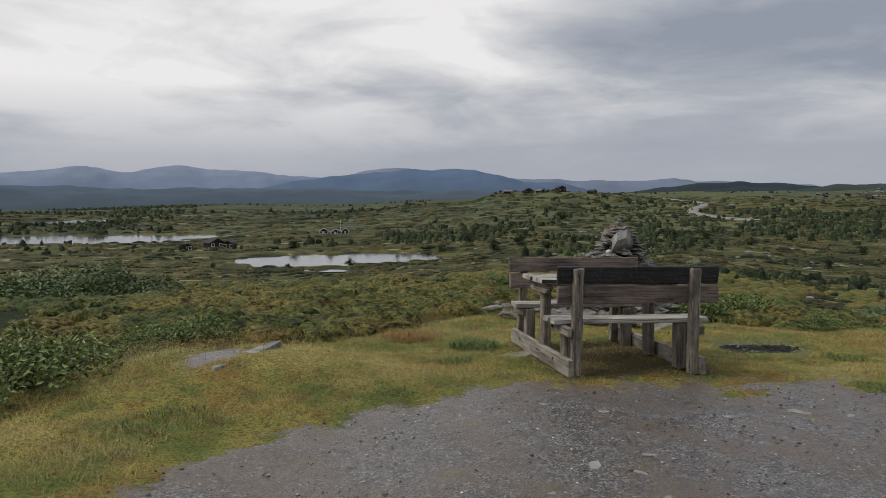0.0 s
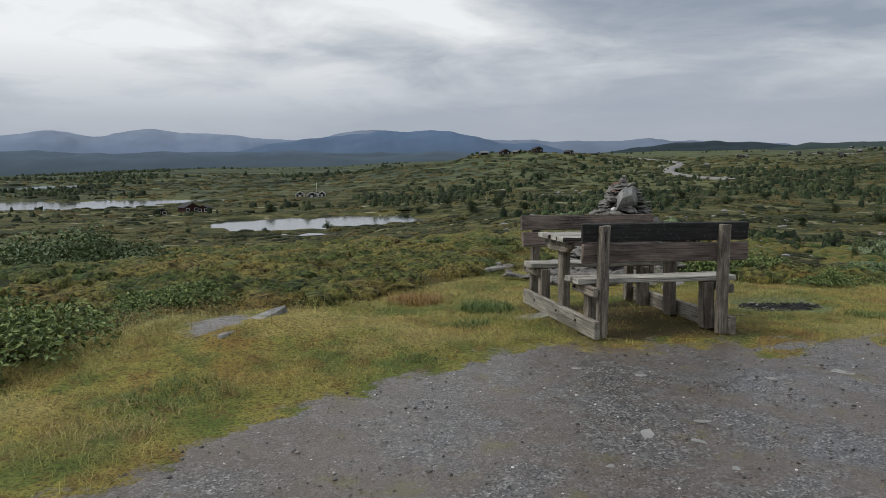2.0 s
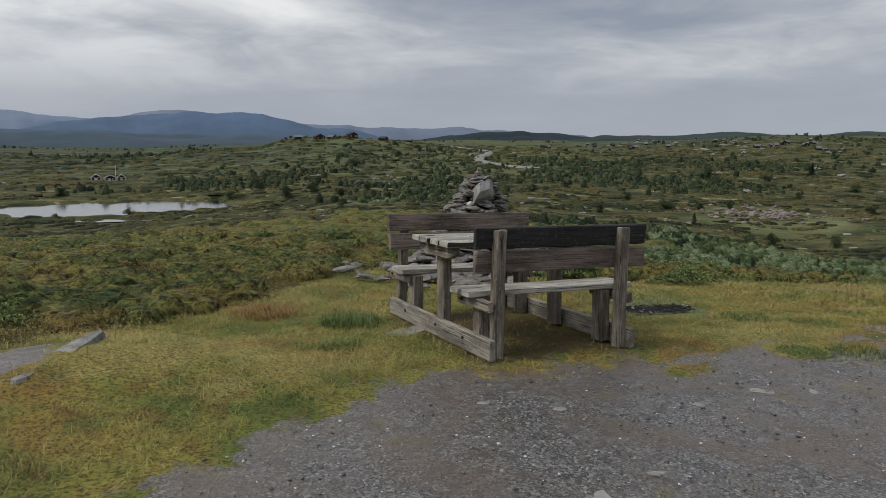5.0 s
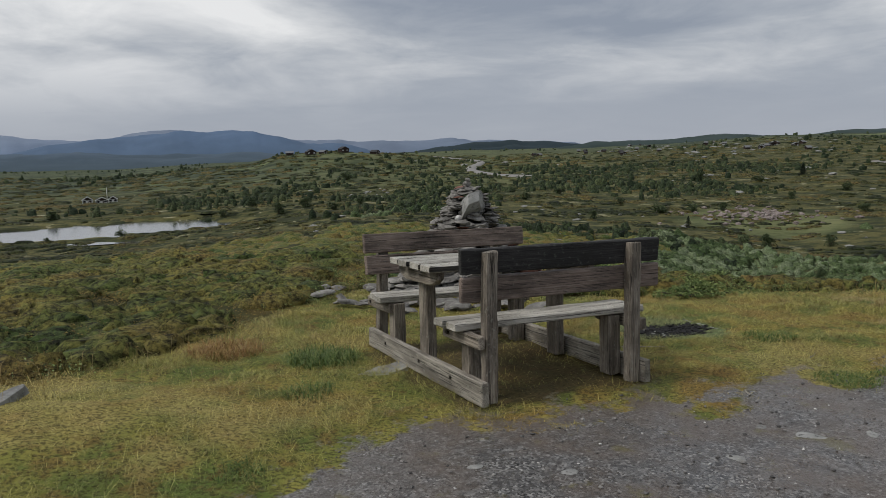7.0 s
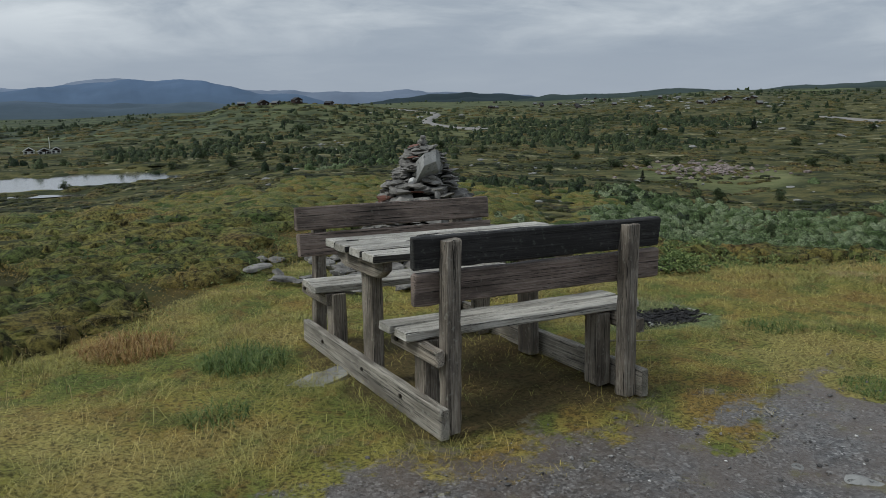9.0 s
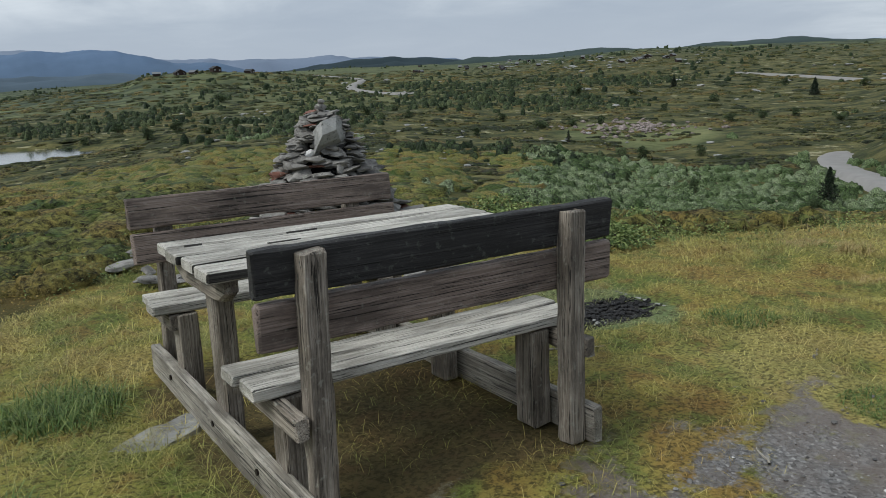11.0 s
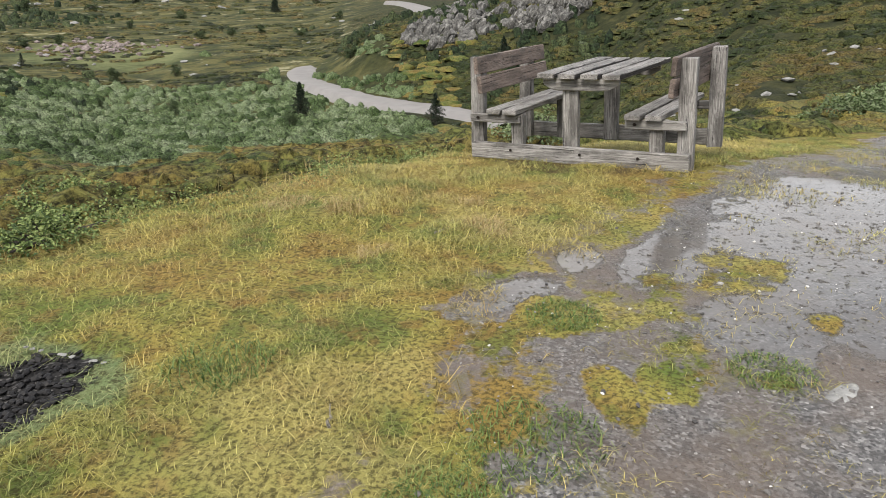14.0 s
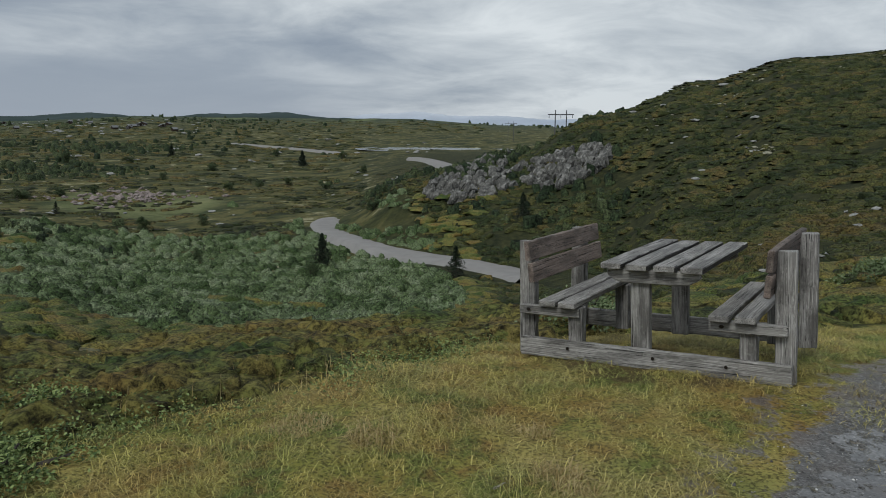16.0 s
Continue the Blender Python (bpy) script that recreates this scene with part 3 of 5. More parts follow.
def islands(x, y):
    best = np.full(np.shape(x), -1.0)
    for cx, cy, rx, ry, a in ISLANDS:
        best = np.maximum(best, blob(x, y, cx, cy, rx, ry, a))
    return best + 0.9 * fbm(x / 0.3, y / 0.3, 4, 57)


def build_ground():
    az = np.concatenate([np.linspace(-32, 150, 600, endpoint=False), np.linspace(150, 328, 60, endpoint=False)])
    rings = [0.002]
    while rings[-1] < 4900:
        rings.append(rings[-1] * 1.0185 + 0.012)
    r = np.array(rings)
    A, Rr = np.meshgrid(np.radians(az), r)
    x, y = CX + Rr * np.sin(A), CY + Rr * np.cos(A)
    z = height(x, y)
    verts = np.stack([x, y, z], -1).reshape(-1, 3)
    faces = grid_faces(len(r), len(az), True)[:, ::-1]
    me = mesh_of("ground", verts, faces, True)
    xx, yy = x.ravel(), y.ravel()
    rr = np.hypot(xx - CX, yy - CY)
    azz = np.degrees(np.arctan2(xx - CX, yy - CY))
    ey, by = edge_y(xx), brow_y(xx)
    gravel = np.clip(0.5 + (ey - yy) / 1.1, 0, 1)
    patchy = step(2.4, 3.4, xx) * step(8.5, 6.5, xx)
    gravel = gravel - patchy * 0.2 * step(-2.2, -0.9, yy) * (yy < ey)
    gravel = gravel - 0.45 * step(-0.2, 0.5, islands(xx, yy))
    gravel = np.where((blob(xx, yy, -2.82, 0.62, 0.5, 0.24, 1.1) > 0), 0.62, gravel)
    gravel = gravel * step(30, 20, rr)
    turf = np.clip(0.5 + (by - yy) / 1.4, 0, 1) * step(16, 10, rr)
    puddle = sum(0.95 * step(-0.3, 0.55, blob(xx, yy, cx, cy, rx, ry, a)) for cx, cy, rx, ry, a in POOLS)
    gravel = np.maximum(gravel, 0.75 * step(0.1, 0.5, puddle) - 0.6 * step(-0.2, 0.3, islands(xx, yy)))
    ash = np.clip(blob(xx, yy, 2.52, 1.15, 0.40, 0.25, -0.1) + 0.5, 0, 1)
    rust = np.clip(step(-0.4, 0.6, yy - by) * step(7.0, 1.5, yy - by) * (0.75 + 1.5 * fbm(xx / 2.5, yy / 2.5, 3, 61)), 0, 1) * step(24, 10, rr)
    woods = step(330, 620, rr) * step(30, 12, azz) + step(900, 1500, rr)
    field = step(300, 420, rr) * step(9, 15, azz) * step(40, 30, azz) * 0.5 + 0.9 * np.clip(4 * blob(xx, yy, 172, 158, 46, 26, 0.8), 0, 1)
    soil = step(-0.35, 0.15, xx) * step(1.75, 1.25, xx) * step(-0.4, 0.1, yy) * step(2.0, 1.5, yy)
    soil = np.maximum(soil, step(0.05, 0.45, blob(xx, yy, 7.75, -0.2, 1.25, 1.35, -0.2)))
    hill = step(60, 70, azz) * step(25, 40, rr) * step(600, 380, rr)
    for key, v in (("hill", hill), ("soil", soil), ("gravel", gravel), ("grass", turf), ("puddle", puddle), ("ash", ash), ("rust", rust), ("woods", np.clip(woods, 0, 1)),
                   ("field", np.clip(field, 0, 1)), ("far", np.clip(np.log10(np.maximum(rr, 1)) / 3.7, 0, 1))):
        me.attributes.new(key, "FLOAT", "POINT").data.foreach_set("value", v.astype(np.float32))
    ob = give(new("ground", me), GROUND)
    tagged(ob, "rolling moorland with gravel lay-by, turf and heath", "ground", kind="structure")


build_ground()


def ground_z(x, y):
    return float(height(np.array([x]), np.array([y]))[0])


def at(az, r):
    return CX + r * math.sin(radians(az)), CY + r * math.cos(radians(az))


def build_water():
    for name, (cx, cy, rx, ry, z) in LAKES.items():
        n = 48
        verts = [(cx, cy, z)] + [(cx + 1.5 * rx * math.cos(2 * math.pi * i / n), cy + 1.5 * ry * math.sin(2 * math.pi * i / n), z) for i in range(n)]
        faces = [(0, 1 + i, 1 + (i + 1) % n) for i in range(n)]
        ob = give(new("water_" + name, mesh_of("water", verts, faces)), WATER)
        tagged(ob, "calm pale water reflecting the grey sky", "lake", kind="structure")


build_water()


# ---- far mountains ----
def mountain(name, label, mat, r0, r1, crest_line, seed):
    """A ridge whose crest follows pairs of bearing and angle of sight."""
    na, nr = 300, 26
    az = np.linspace(crest_line[0][0], crest_line[-1][0], na)
    crest = np.interp(az, [p[0] for p in crest_line], [p[1] for p in crest_line])
    crest = np.convolve(np.pad(crest, 5, mode="edge"), np.ones(11) / 11, "valid")
    crest = crest + 0.05 * fbm(az / 0.9, az * 0 + seed, 5, seed)
    verts = []
    for j in range(nr):
        s = j / (nr - 1)
        r = r0 + (r1 - r0) * s
        prof = math.sin(min(s / 0.75, 1.0) * math.pi / 2) if s < 0.75 else 1 - 0.8 * (s - 0.75) / 0.25
        x, y = CX + r * np.sin(np.radians(az)), CY + r * np.cos(np.radians(az))
        top = np.tan(np.radians(crest)) * (r0 + 0.75 * (r1 - r0))
        z = -45 + (top + 45) * prof + 22 * math.sin(s * math.pi) * fbm(x / 190, y / 190, 5, seed + 3)
        verts.append(np.stack([x, y, z], -1))
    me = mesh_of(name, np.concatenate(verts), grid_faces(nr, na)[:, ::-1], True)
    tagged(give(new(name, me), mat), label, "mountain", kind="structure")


mountain("backdrop_west_mountains", "rounded mountains far behind the valley, pale blue haze painted in", mountain_material("west_mountain", (0.16, 0.215, 0.31), (0.235, 0.28, 0.36), 0, 170), 4100, 4850,
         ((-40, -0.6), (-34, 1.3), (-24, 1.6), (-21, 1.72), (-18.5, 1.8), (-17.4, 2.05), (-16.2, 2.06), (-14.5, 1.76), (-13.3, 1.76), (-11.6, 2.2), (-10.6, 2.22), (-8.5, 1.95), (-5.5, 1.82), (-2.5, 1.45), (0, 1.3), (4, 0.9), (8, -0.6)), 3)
mountain("backdrop_blue_ridge", "forested ridge across the valley, blue haze painted into its dark slopes", mountain_material("blue_ridge", (0.095, 0.14, 0.21), (0.11, 0.165, 0.26), 0, 130), 3300, 4000,
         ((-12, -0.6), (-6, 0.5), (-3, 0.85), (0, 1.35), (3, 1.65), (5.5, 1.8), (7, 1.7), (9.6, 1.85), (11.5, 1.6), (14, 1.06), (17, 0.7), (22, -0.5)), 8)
mountain("backdrop_far_peak", "far mountain behind the ridge, paled by painted haze", mountain_material("far_peak", (0.15, 0.19, 0.26), (0.19, 0.23, 0.30), 0, 150), 4200, 4850,
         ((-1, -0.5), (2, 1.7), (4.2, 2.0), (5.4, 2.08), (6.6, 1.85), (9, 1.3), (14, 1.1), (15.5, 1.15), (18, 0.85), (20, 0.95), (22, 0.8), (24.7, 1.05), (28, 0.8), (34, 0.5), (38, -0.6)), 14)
mountain("backdrop_lower_forest", "dark forested slopes at the foot of the mountains, tinted with painted haze", mountain_material("lower_forest", (0.06, 0.085, 0.105), (0.095, 0.13, 0.175), -40, 50), 2600, 3400,
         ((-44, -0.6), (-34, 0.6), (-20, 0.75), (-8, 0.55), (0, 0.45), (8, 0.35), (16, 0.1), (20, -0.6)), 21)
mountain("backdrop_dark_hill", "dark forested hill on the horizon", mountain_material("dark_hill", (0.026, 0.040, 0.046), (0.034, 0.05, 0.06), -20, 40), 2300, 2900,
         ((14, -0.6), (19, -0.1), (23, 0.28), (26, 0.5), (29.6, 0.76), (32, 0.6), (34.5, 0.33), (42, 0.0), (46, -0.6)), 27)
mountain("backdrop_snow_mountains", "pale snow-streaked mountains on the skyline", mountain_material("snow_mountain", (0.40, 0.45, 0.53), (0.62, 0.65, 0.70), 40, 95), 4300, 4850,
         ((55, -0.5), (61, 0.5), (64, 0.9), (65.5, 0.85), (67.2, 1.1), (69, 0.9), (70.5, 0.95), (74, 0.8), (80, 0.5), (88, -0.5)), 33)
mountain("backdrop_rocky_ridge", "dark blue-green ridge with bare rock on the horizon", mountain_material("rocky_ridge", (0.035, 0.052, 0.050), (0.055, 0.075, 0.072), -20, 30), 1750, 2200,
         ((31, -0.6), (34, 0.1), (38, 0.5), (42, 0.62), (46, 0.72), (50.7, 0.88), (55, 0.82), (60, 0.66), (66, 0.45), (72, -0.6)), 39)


# ---- things: helpers ----
def part(name, data, material, parent, label="", m=None):
    """Links a mesh as one object under a thing or a part."""
    if isinstance(data, bmesh.types.BMesh):
        me = bpy.data.meshes.new(name)
        data.to_mesh(me)
        data.free()
        data = me
    ob = new(name, data)
    if material and not data.materials:
        data.materials.append(material)
    ob.parent = parent
    if m is not None:
        ob.matrix_basis = m
    return tagged(ob, label)


def empty(name, m, label, category, group=""):
    ob = new(name)
    ob.empty_display_size = 0.2
    ob.matrix_basis = m
    return tagged(ob, label, category, group)


def plank(length, wide, thick, seed, wear=0.004, taper=0.0):
    """A board along x from 0, its section in y (thick) and z (wide) from 0, with chamfered, worn edges."""
    rnd = random.Random(seed)
    n = max(6, int(length / 0.07))
    c = min(0.007, thick * 0.2)
    sec = [(c, 0), (thick - c, 0), (thick, c), (thick, wide - c), (thick - c, wide), (c, wide), (0, wide - c), (0, c)]
    bm = bmesh.new()
    loops = []
    bow = rnd.uniform(-0.004, 0.004)
    steps = [0.0, 0.007 / length] + [i / n for i in range(1, n)] + [1 - 0.007 / length, 1.0]
    n = len(steps) - 1
    for i, s in enumerate(steps):
        end = 0.004 if i in (0, n) else 0.0
        ring = []
        for y, z in sec:
            jy, jz = rnd.uniform(-wear, wear) * 0.4, rnd.uniform(-wear, wear) * 0.6
            zz = z * (1 - 2 * end / wide) + end
            yy = y * (1 - 2 * end / thick) + end
            if taper and z < wide / 2:
                zz += taper * max(0, abs(2 * s - 1) - 0.72) / 0.28
            x = s * length + (rnd.uniform(-wear, wear) if i in (0, n) else 0)
            ring.append(bm.verts.new((x, yy + jy + bow * math.sin(s * math.pi), zz + jz)))
        loops.append(ring)
    for a, b in zip(loops, loops[1:]):
        for k in range(8):
            bm.faces.new((a[k], b[k], b[(k + 1) % 8], a[(k + 1) % 8]))
    bm.faces.new(loops[0])
    bm.faces.new(loops[-1][::-1])
    bmesh.ops.recalc_face_normals(bm, faces=bm.faces)
    return bm


def bolt_mesh():
    bm = bmesh.new()
    bmesh.ops.create_cone(bm, cap_ends=True, segments=8, radius1=0.013, radius2=0.009, depth=0.012)
    return bm


def axes(origin, ax, ay):
    """A pose whose x axis runs along ax and y axis along ay."""
    ax, ay = Vector(ax).normalized(), Vector(ay).normalized()
    az = ax.cross(ay)
    m = Matrix((ax, ay, az)).transposed().to_4x4()
    m.translation = origin
    return m


def picnic_table(m, label, seed, mats, leg_y, post_d, top_n=4):
    """Timber table with two backed benches on skids. The bench backs lie at y 0 and y 1.65."""
    top_m, seat_m, leg_m, skid_m, backs = mats
    t = empty("picnic_table", m, label, "picnic table", "picnic tables at the viewpoint")
    X, Y, Z = (1, 0, 0), (0, 1, 0), (0, 0, 1)
    k = seed
    W = 1.665

    def board(name, length, wide, thick, origin, ax, ay, mat, label="", parent=t, wear=0.004, taper=0.0):
        nonlocal k
        k += 1
        return part(name, plank(length, wide, thick, k, wear, taper), mat, parent, label, axes(origin, ax, ay))

    # table top: boards along x lying flat (board z across y)
    wide = (1.11 - 0.385 - 0.038 * (top_n - 1)) / top_n
    y = 0.385
    for i in range(top_n):
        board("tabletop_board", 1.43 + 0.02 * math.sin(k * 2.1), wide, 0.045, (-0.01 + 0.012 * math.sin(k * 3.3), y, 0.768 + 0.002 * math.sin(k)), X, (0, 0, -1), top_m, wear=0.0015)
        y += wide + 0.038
        # near-black side faces: shade of the board gaps put into the colour
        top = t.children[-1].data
        top.materials.append(WOOD_GAP_SHADE)
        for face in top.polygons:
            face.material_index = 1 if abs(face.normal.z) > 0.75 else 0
    for side, xs in ((0, 0.085), (1, 1.10)):
        xo = xs - 0.03 if side == 0 else xs + 0.105     # outer boards: skid, arms
        skid = board("skid", 1.96, 0.145, 0.05, (xo + 0.05, -0.165, 0.0), Y, (-1, 0, 0), skid_m)
        board("top_bearer", 0.66, 0.10, 0.05, (xo + 0.05, 0.42, 0.622), Y, (-1, 0, 0), leg_m, taper=0.05)
        board("table_leg", 0.70, 0.135, 0.07, (xs + 0.08, leg_y + 0.13, 0.015), Z, (-1, 0, 0), leg_m)
        for b in (0, 1):
            f = (lambda v: v) if b == 0 else (lambda v: W - v)
            arm = board("seat_arm", 0.36, 0.075, 0.05, (xo + 0.05, (-0.13 if b == 0 else W - 0.36), 0.328), Y, (-1, 0, 0), leg_m)
            arm.scale = (1.36, 1, 1)
            y0 = f(0.17) if b == 0 else f(0.26)
            board("bench_leg", 0.39, 0.11, 0.09, (xs + 0.095, y0, 0.01), Z, (-1, 0, 0), leg_m)
            # post: leans outwards a little towards its top
            d = Vector((0.02, 0.02 if b == 0 else -0.015, 0.885)).normalized()
            px = xs + (0.10 if side == 0 else 0.105)
            board("back_post", 0.885, 0.078, post_d, (px, (-0.05 - post_d if b == 0 else W + 0.03), 0.0), d, (0, 1, 0), leg_m, wear=0.006)
            bolt = bolt_mesh()
            part("bolt", bolt, RUST_METAL, arm, "", pose(0.30, 0.053 if side == 0 else -0.003, 0.04, 90))
        for yb in (0.75, 0.25, 1.4):
            part("bolt", bolt_mesh(), RUST_METAL, skid, "", pose(yb + 0.16, 0.053 if side == 0 else -0.003, 0.09, 90))
    # seats
    for b in (0, 1):
        for j in (0, 1):
            yy = (0.055 + 0.165 * j) if b == 0 else (W - 0.055 - 0.134 - 0.165 * j)
            board("seat_board", 1.39 + 0.015 * math.cos(k), 0.134, 0.045, (0.0 + 0.01 * math.sin(k * 2.7), yy, 0.452), X, (0, 0, -1), seat_m)
    # backrests
    tilt = math.radians(5)
    for b in (0, 1):
        for j, z in ((0, 0.752), (1, 0.586)):
            mat = backs[b * 2 + j]
            yy = (0.0 if b == 0 else W - 0.002) + (1 if b == 0 else -1) * (0.012 if b == 0 else 0.024) * j
            ay = (0, math.cos(tilt), math.sin(tilt)) if b == 0 else (0, math.cos(tilt), -math.sin(tilt))
            off = -0.045 if b == 0 else 0.0
            board("backrest_board", 1.415, 0.148, 0.045, (0.0 + 0.006 * j, yy + off, z), X, ay, mat)
    return t


TILT_1 = pose(0, 0, 0.0, -2.0, 1.0, 0)
picnic_table(TILT_1, "weathered grey timber picnic table with backed benches", 100,
             (WOOD_PALE, WOOD_PALE, WOOD_GREY, WOOD_SKID, (WOOD_DARK, WOOD_TAUPE, WOOD_TAUPE, WOOD_TAUPE)), 0.70, 0.075)
turn = pose(7.871, -0.203, -0.235, 0, 0, -11.5) @ pose(0, 0, 0, -2.9, 0.0, 0) @ pose(-0.715, -0.83, 0)
picnic_table(turn, "silver-grey timber picnic table with backed benches by the lay-by", 300,
             (WOOD_SILVER, WOOD_SILVER, WOOD_SILVER, WOOD_SILVER, (WOOD_BROWN, WOOD_TAUPE, WOOD_TAUPE, WOOD_TAUPE)), 0.79, 0.13)


# ---- stones ----
def stone_mesh(name, seed, flat=0.5, angular=0.25, sub=2):
    rnd = random.Random(seed)
    bm = bmesh.new()
    bmesh.ops.create_icosphere(bm, subdivisions=sub, radius=0.5)
    cuts = [(Vector((rnd.gauss(0, 1), rnd.gauss(0, 1), rnd.gauss(0, 0.7))).normalized(), rnd.uniform(0.2, 0.38)) for _ in range(10)]
    off = Vector((rnd.uniform(0, 50), rnd.uniform(0, 50), 0))
    for v in bm.verts:
        p = v.co.copy()
        for n, d in cuts:
            over = p.dot(n) - d
            if over > 0:
                p -= n * over
        p *= 1 + angular * 0.5 * noise.noise(p * 3 + off)
        p.z *= flat
        v.co = p
    me = bpy.data.meshes.new(name)
    bm.to_mesh(me)
    bm.free()
    return me


FLAT_STONES = [stone_mesh("flat_stone", 500 + i, 0.20 + 0.05 * (i % 3), 0.3) for i in range(8)]
ROUND_STONES = [stone_mesh("block_stone", 540 + i, 0.75, 0.3) for i in range(6)]


def variants(meshes, mat):
    made = []
    for me in meshes:
        c = me.copy()
        c.materials.append(mat)
        made.append(c)
    return made


SLATE_FLAT, SLATE_ROUND = variants(FLAT_STONES, SLATE), variants(ROUND_STONES, SLATE)
RED_FLAT, QUARTZ_ROUND, BOULDER_ROUND = variants(FLAT_STONES[:2], REDSTONE), variants(ROUND_STONES[:2], QUARTZ), variants(ROUND_STONES, BOULDER)


CORE = plain("cairn_core", (0.03, 0.028, 0.026), 0.9)


def build_cairn():
    rnd = random.Random(7)
    cx, cy = 2.34, 4.60
    base = ground_z(cx, cy)
    cairn = empty("cairn", pose(cx, cy, base), "tall cairn of stacked slate with a pale boulder near its top", "cairn")
    H = 1.13 - base

    def radius(z):
        s = z / H
        return float(np.interp(s, (0, 0.14, 0.3, 0.5, 0.62, 0.8, 0.92, 1.0), (0.95, 0.80, 0.62, 0.48, 0.41, 0.26, 0.14, 0.06)))

    z = 0.02
    while z < H * 0.9:
        rad = radius(z)
        size = 0.40 if z < 0.3 else 0.31 if z < H * 0.6 else 0.2
        n = max(5, int(2 * math.pi * rad / (size * 0.5)))
        for i in range(n):
            a = 2 * math.pi * (i + rnd.uniform(-0.3, 0.3)) / n
            rr = rad * rnd.uniform(0.86, 1.04) - 0.05
            s = size * rnd.uniform(0.65, 1.35)
            pick = rnd.random()
            me = rnd.choice(RED_FLAT) if pick > 0.96 else rnd.choice(QUARTZ_ROUND) if pick < 0.02 else rnd.choice(SLATE_FLAT if pick < 0.9 else SLATE_ROUND)
            if me in SLATE_ROUND:
                s *= 0.6
            if me in QUARTZ_ROUND:
                s *= 0.45
            m = pose(rr * math.cos(a), rr * math.sin(a), z + rnd.uniform(-0.02, 0.03), rnd.uniform(-14, 14), rnd.uniform(-14, 14), rnd.uniform(0, 360))
            part("stone", me, None, cairn, "", m @ Matrix.Diagonal((s, s * rnd.uniform(0.6, 1.0), s * rnd.uniform(0.7, 1.2), 1)))
        z += 0.05
    # packed core, so that no light shows between the stones; near black to paint gap shade
    bm = bmesh.new()
    rings = []
    for j in range(9):
        zz = H * 0.78 * j / 8
        rings.append([bm.verts.new((0.55 * radius(zz) * math.cos(i * math.pi / 6), 0.55 * radius(zz) * math.sin(i * math.pi / 6), zz)) for i in range(12)])
    for lo, hi in zip(rings, rings[1:]):
        for i in range(12):
            bm.faces.new((lo[i], lo[(i + 1) % 12], hi[(i + 1) % 12], hi[i]))
    bm.faces.new(rings[-1])
    part("core", bm, CORE, cairn)
    big = stone_mesh("boulder", 612, 0.9, 0.12, 2)
    big.materials.append(BOULDER)
    part("boulder", big, None, cairn, "pale grey angular boulder", pose(-0.07, -0.19, H * 0.755, 8, -14, 30) @ Matrix.Diagonal((0.54, 0.46, 0.52, 1)))
    for dx, dy, zz, s in ((-0.22, 0.0, 0.70, 0.26), (-0.16, 0.05, 0.80, 0.22), (-0.10, 0.1, 0.86, 0.2), (0.2, 0.02, 0.70, 0.24), (0.02, 0.02, 0.915, 0.17), (0.0, 0.0, 0.95, 0.13), (0.01, 0.0, 0.985, 0.09)):
        part("stone", rnd.choice(SLATE_ROUND), None, cairn, "", pose(dx, dy, zz * H, rnd.uniform(-10, 10), rnd.uniform(-10, 10), rnd.uniform(0, 360)) @ Matrix.Diagonal((s, s, s * 0.8, 1)))
    # loose slabs round the foot
    for i in range(60):
        a, rr = rnd.uniform(2.6, 4.7), rnd.uniform(0.9, 2.0)
        x, y = rr * math.cos(a), rr * math.sin(a)
        s = rnd.uniform(0.18, 0.48)
        part("stone", rnd.choice(SLATE_FLAT), None, cairn, "", pose(x, y, ground_z(cx + x, cy + y) - base + 0.05, rnd.uniform(-18, 18), rnd.uniform(-18, 18), rnd.uniform(0, 360)) @ Matrix.Diagonal((s, s * 0.7, s, 1)))


build_cairn()


def slab_stone(x, y, length, wide, thick, turn, seed, label):
    """A flat broken slab with an uneven outline and a slightly tilted top."""
    rnd = random.Random(seed)
    bm = bmesh.new()
    top, low = [], []
    n = 18
    for i in range(n):
        a = 2 * math.pi * i / n
        c, s = math.cos(a), math.sin(a)
        k = 1 / max(abs(c), abs(s)) ** 0.75 * rnd.uniform(0.84, 1.08) * 0.5
        px, py = c * k * length, s * k * wide * (1 - 0.35 * (c + 1) / 2)
        top.append(bm.verts.new((px * 0.93, py * 0.9, thick * (0.7 + 0.3 * c) + rnd.uniform(-0.004, 0.004))))
        low.append(bm.verts.new((px, py, -0.05)))
    mid = bm.verts.new((0, 0, thick * 0.8))
    for i in range(n):
        j = (i + 1) % n
        bm.faces.new((low[i], low[j], top[j], top[i]))
        bm.faces.new((top[i], top[j], mid))
    me = bpy.data.meshes.new("slab")
    bm.to_mesh(me)
    bm.free()
    me.materials.append(BOULDER)
    ob = new("stone_slab", me)
    ob.matrix_basis = pose(x, y, ground_z(x, y), 0, 0, turn)
    tagged(ob, label, "stone slab")


# ---- plants: helpers ----
def turn_frames(n, rng, upright=0.0):
    """Two perpendicular unit vectors in the plane of each of n leaves, whose faces tend upwards."""
    f = rng.normal(size=(n, 3))
    f[:, 2] = np.abs(f[:, 2]) + 2 * upright
    a = np.cross(f, rng.normal(size=(n, 3)))
    a /= np.linalg.norm(a, axis=1)[:, None] + 1e-9
    b = np.cross(f, a)
    b /= np.linalg.norm(b, axis=1)[:, None] + 1e-9
    return a, b


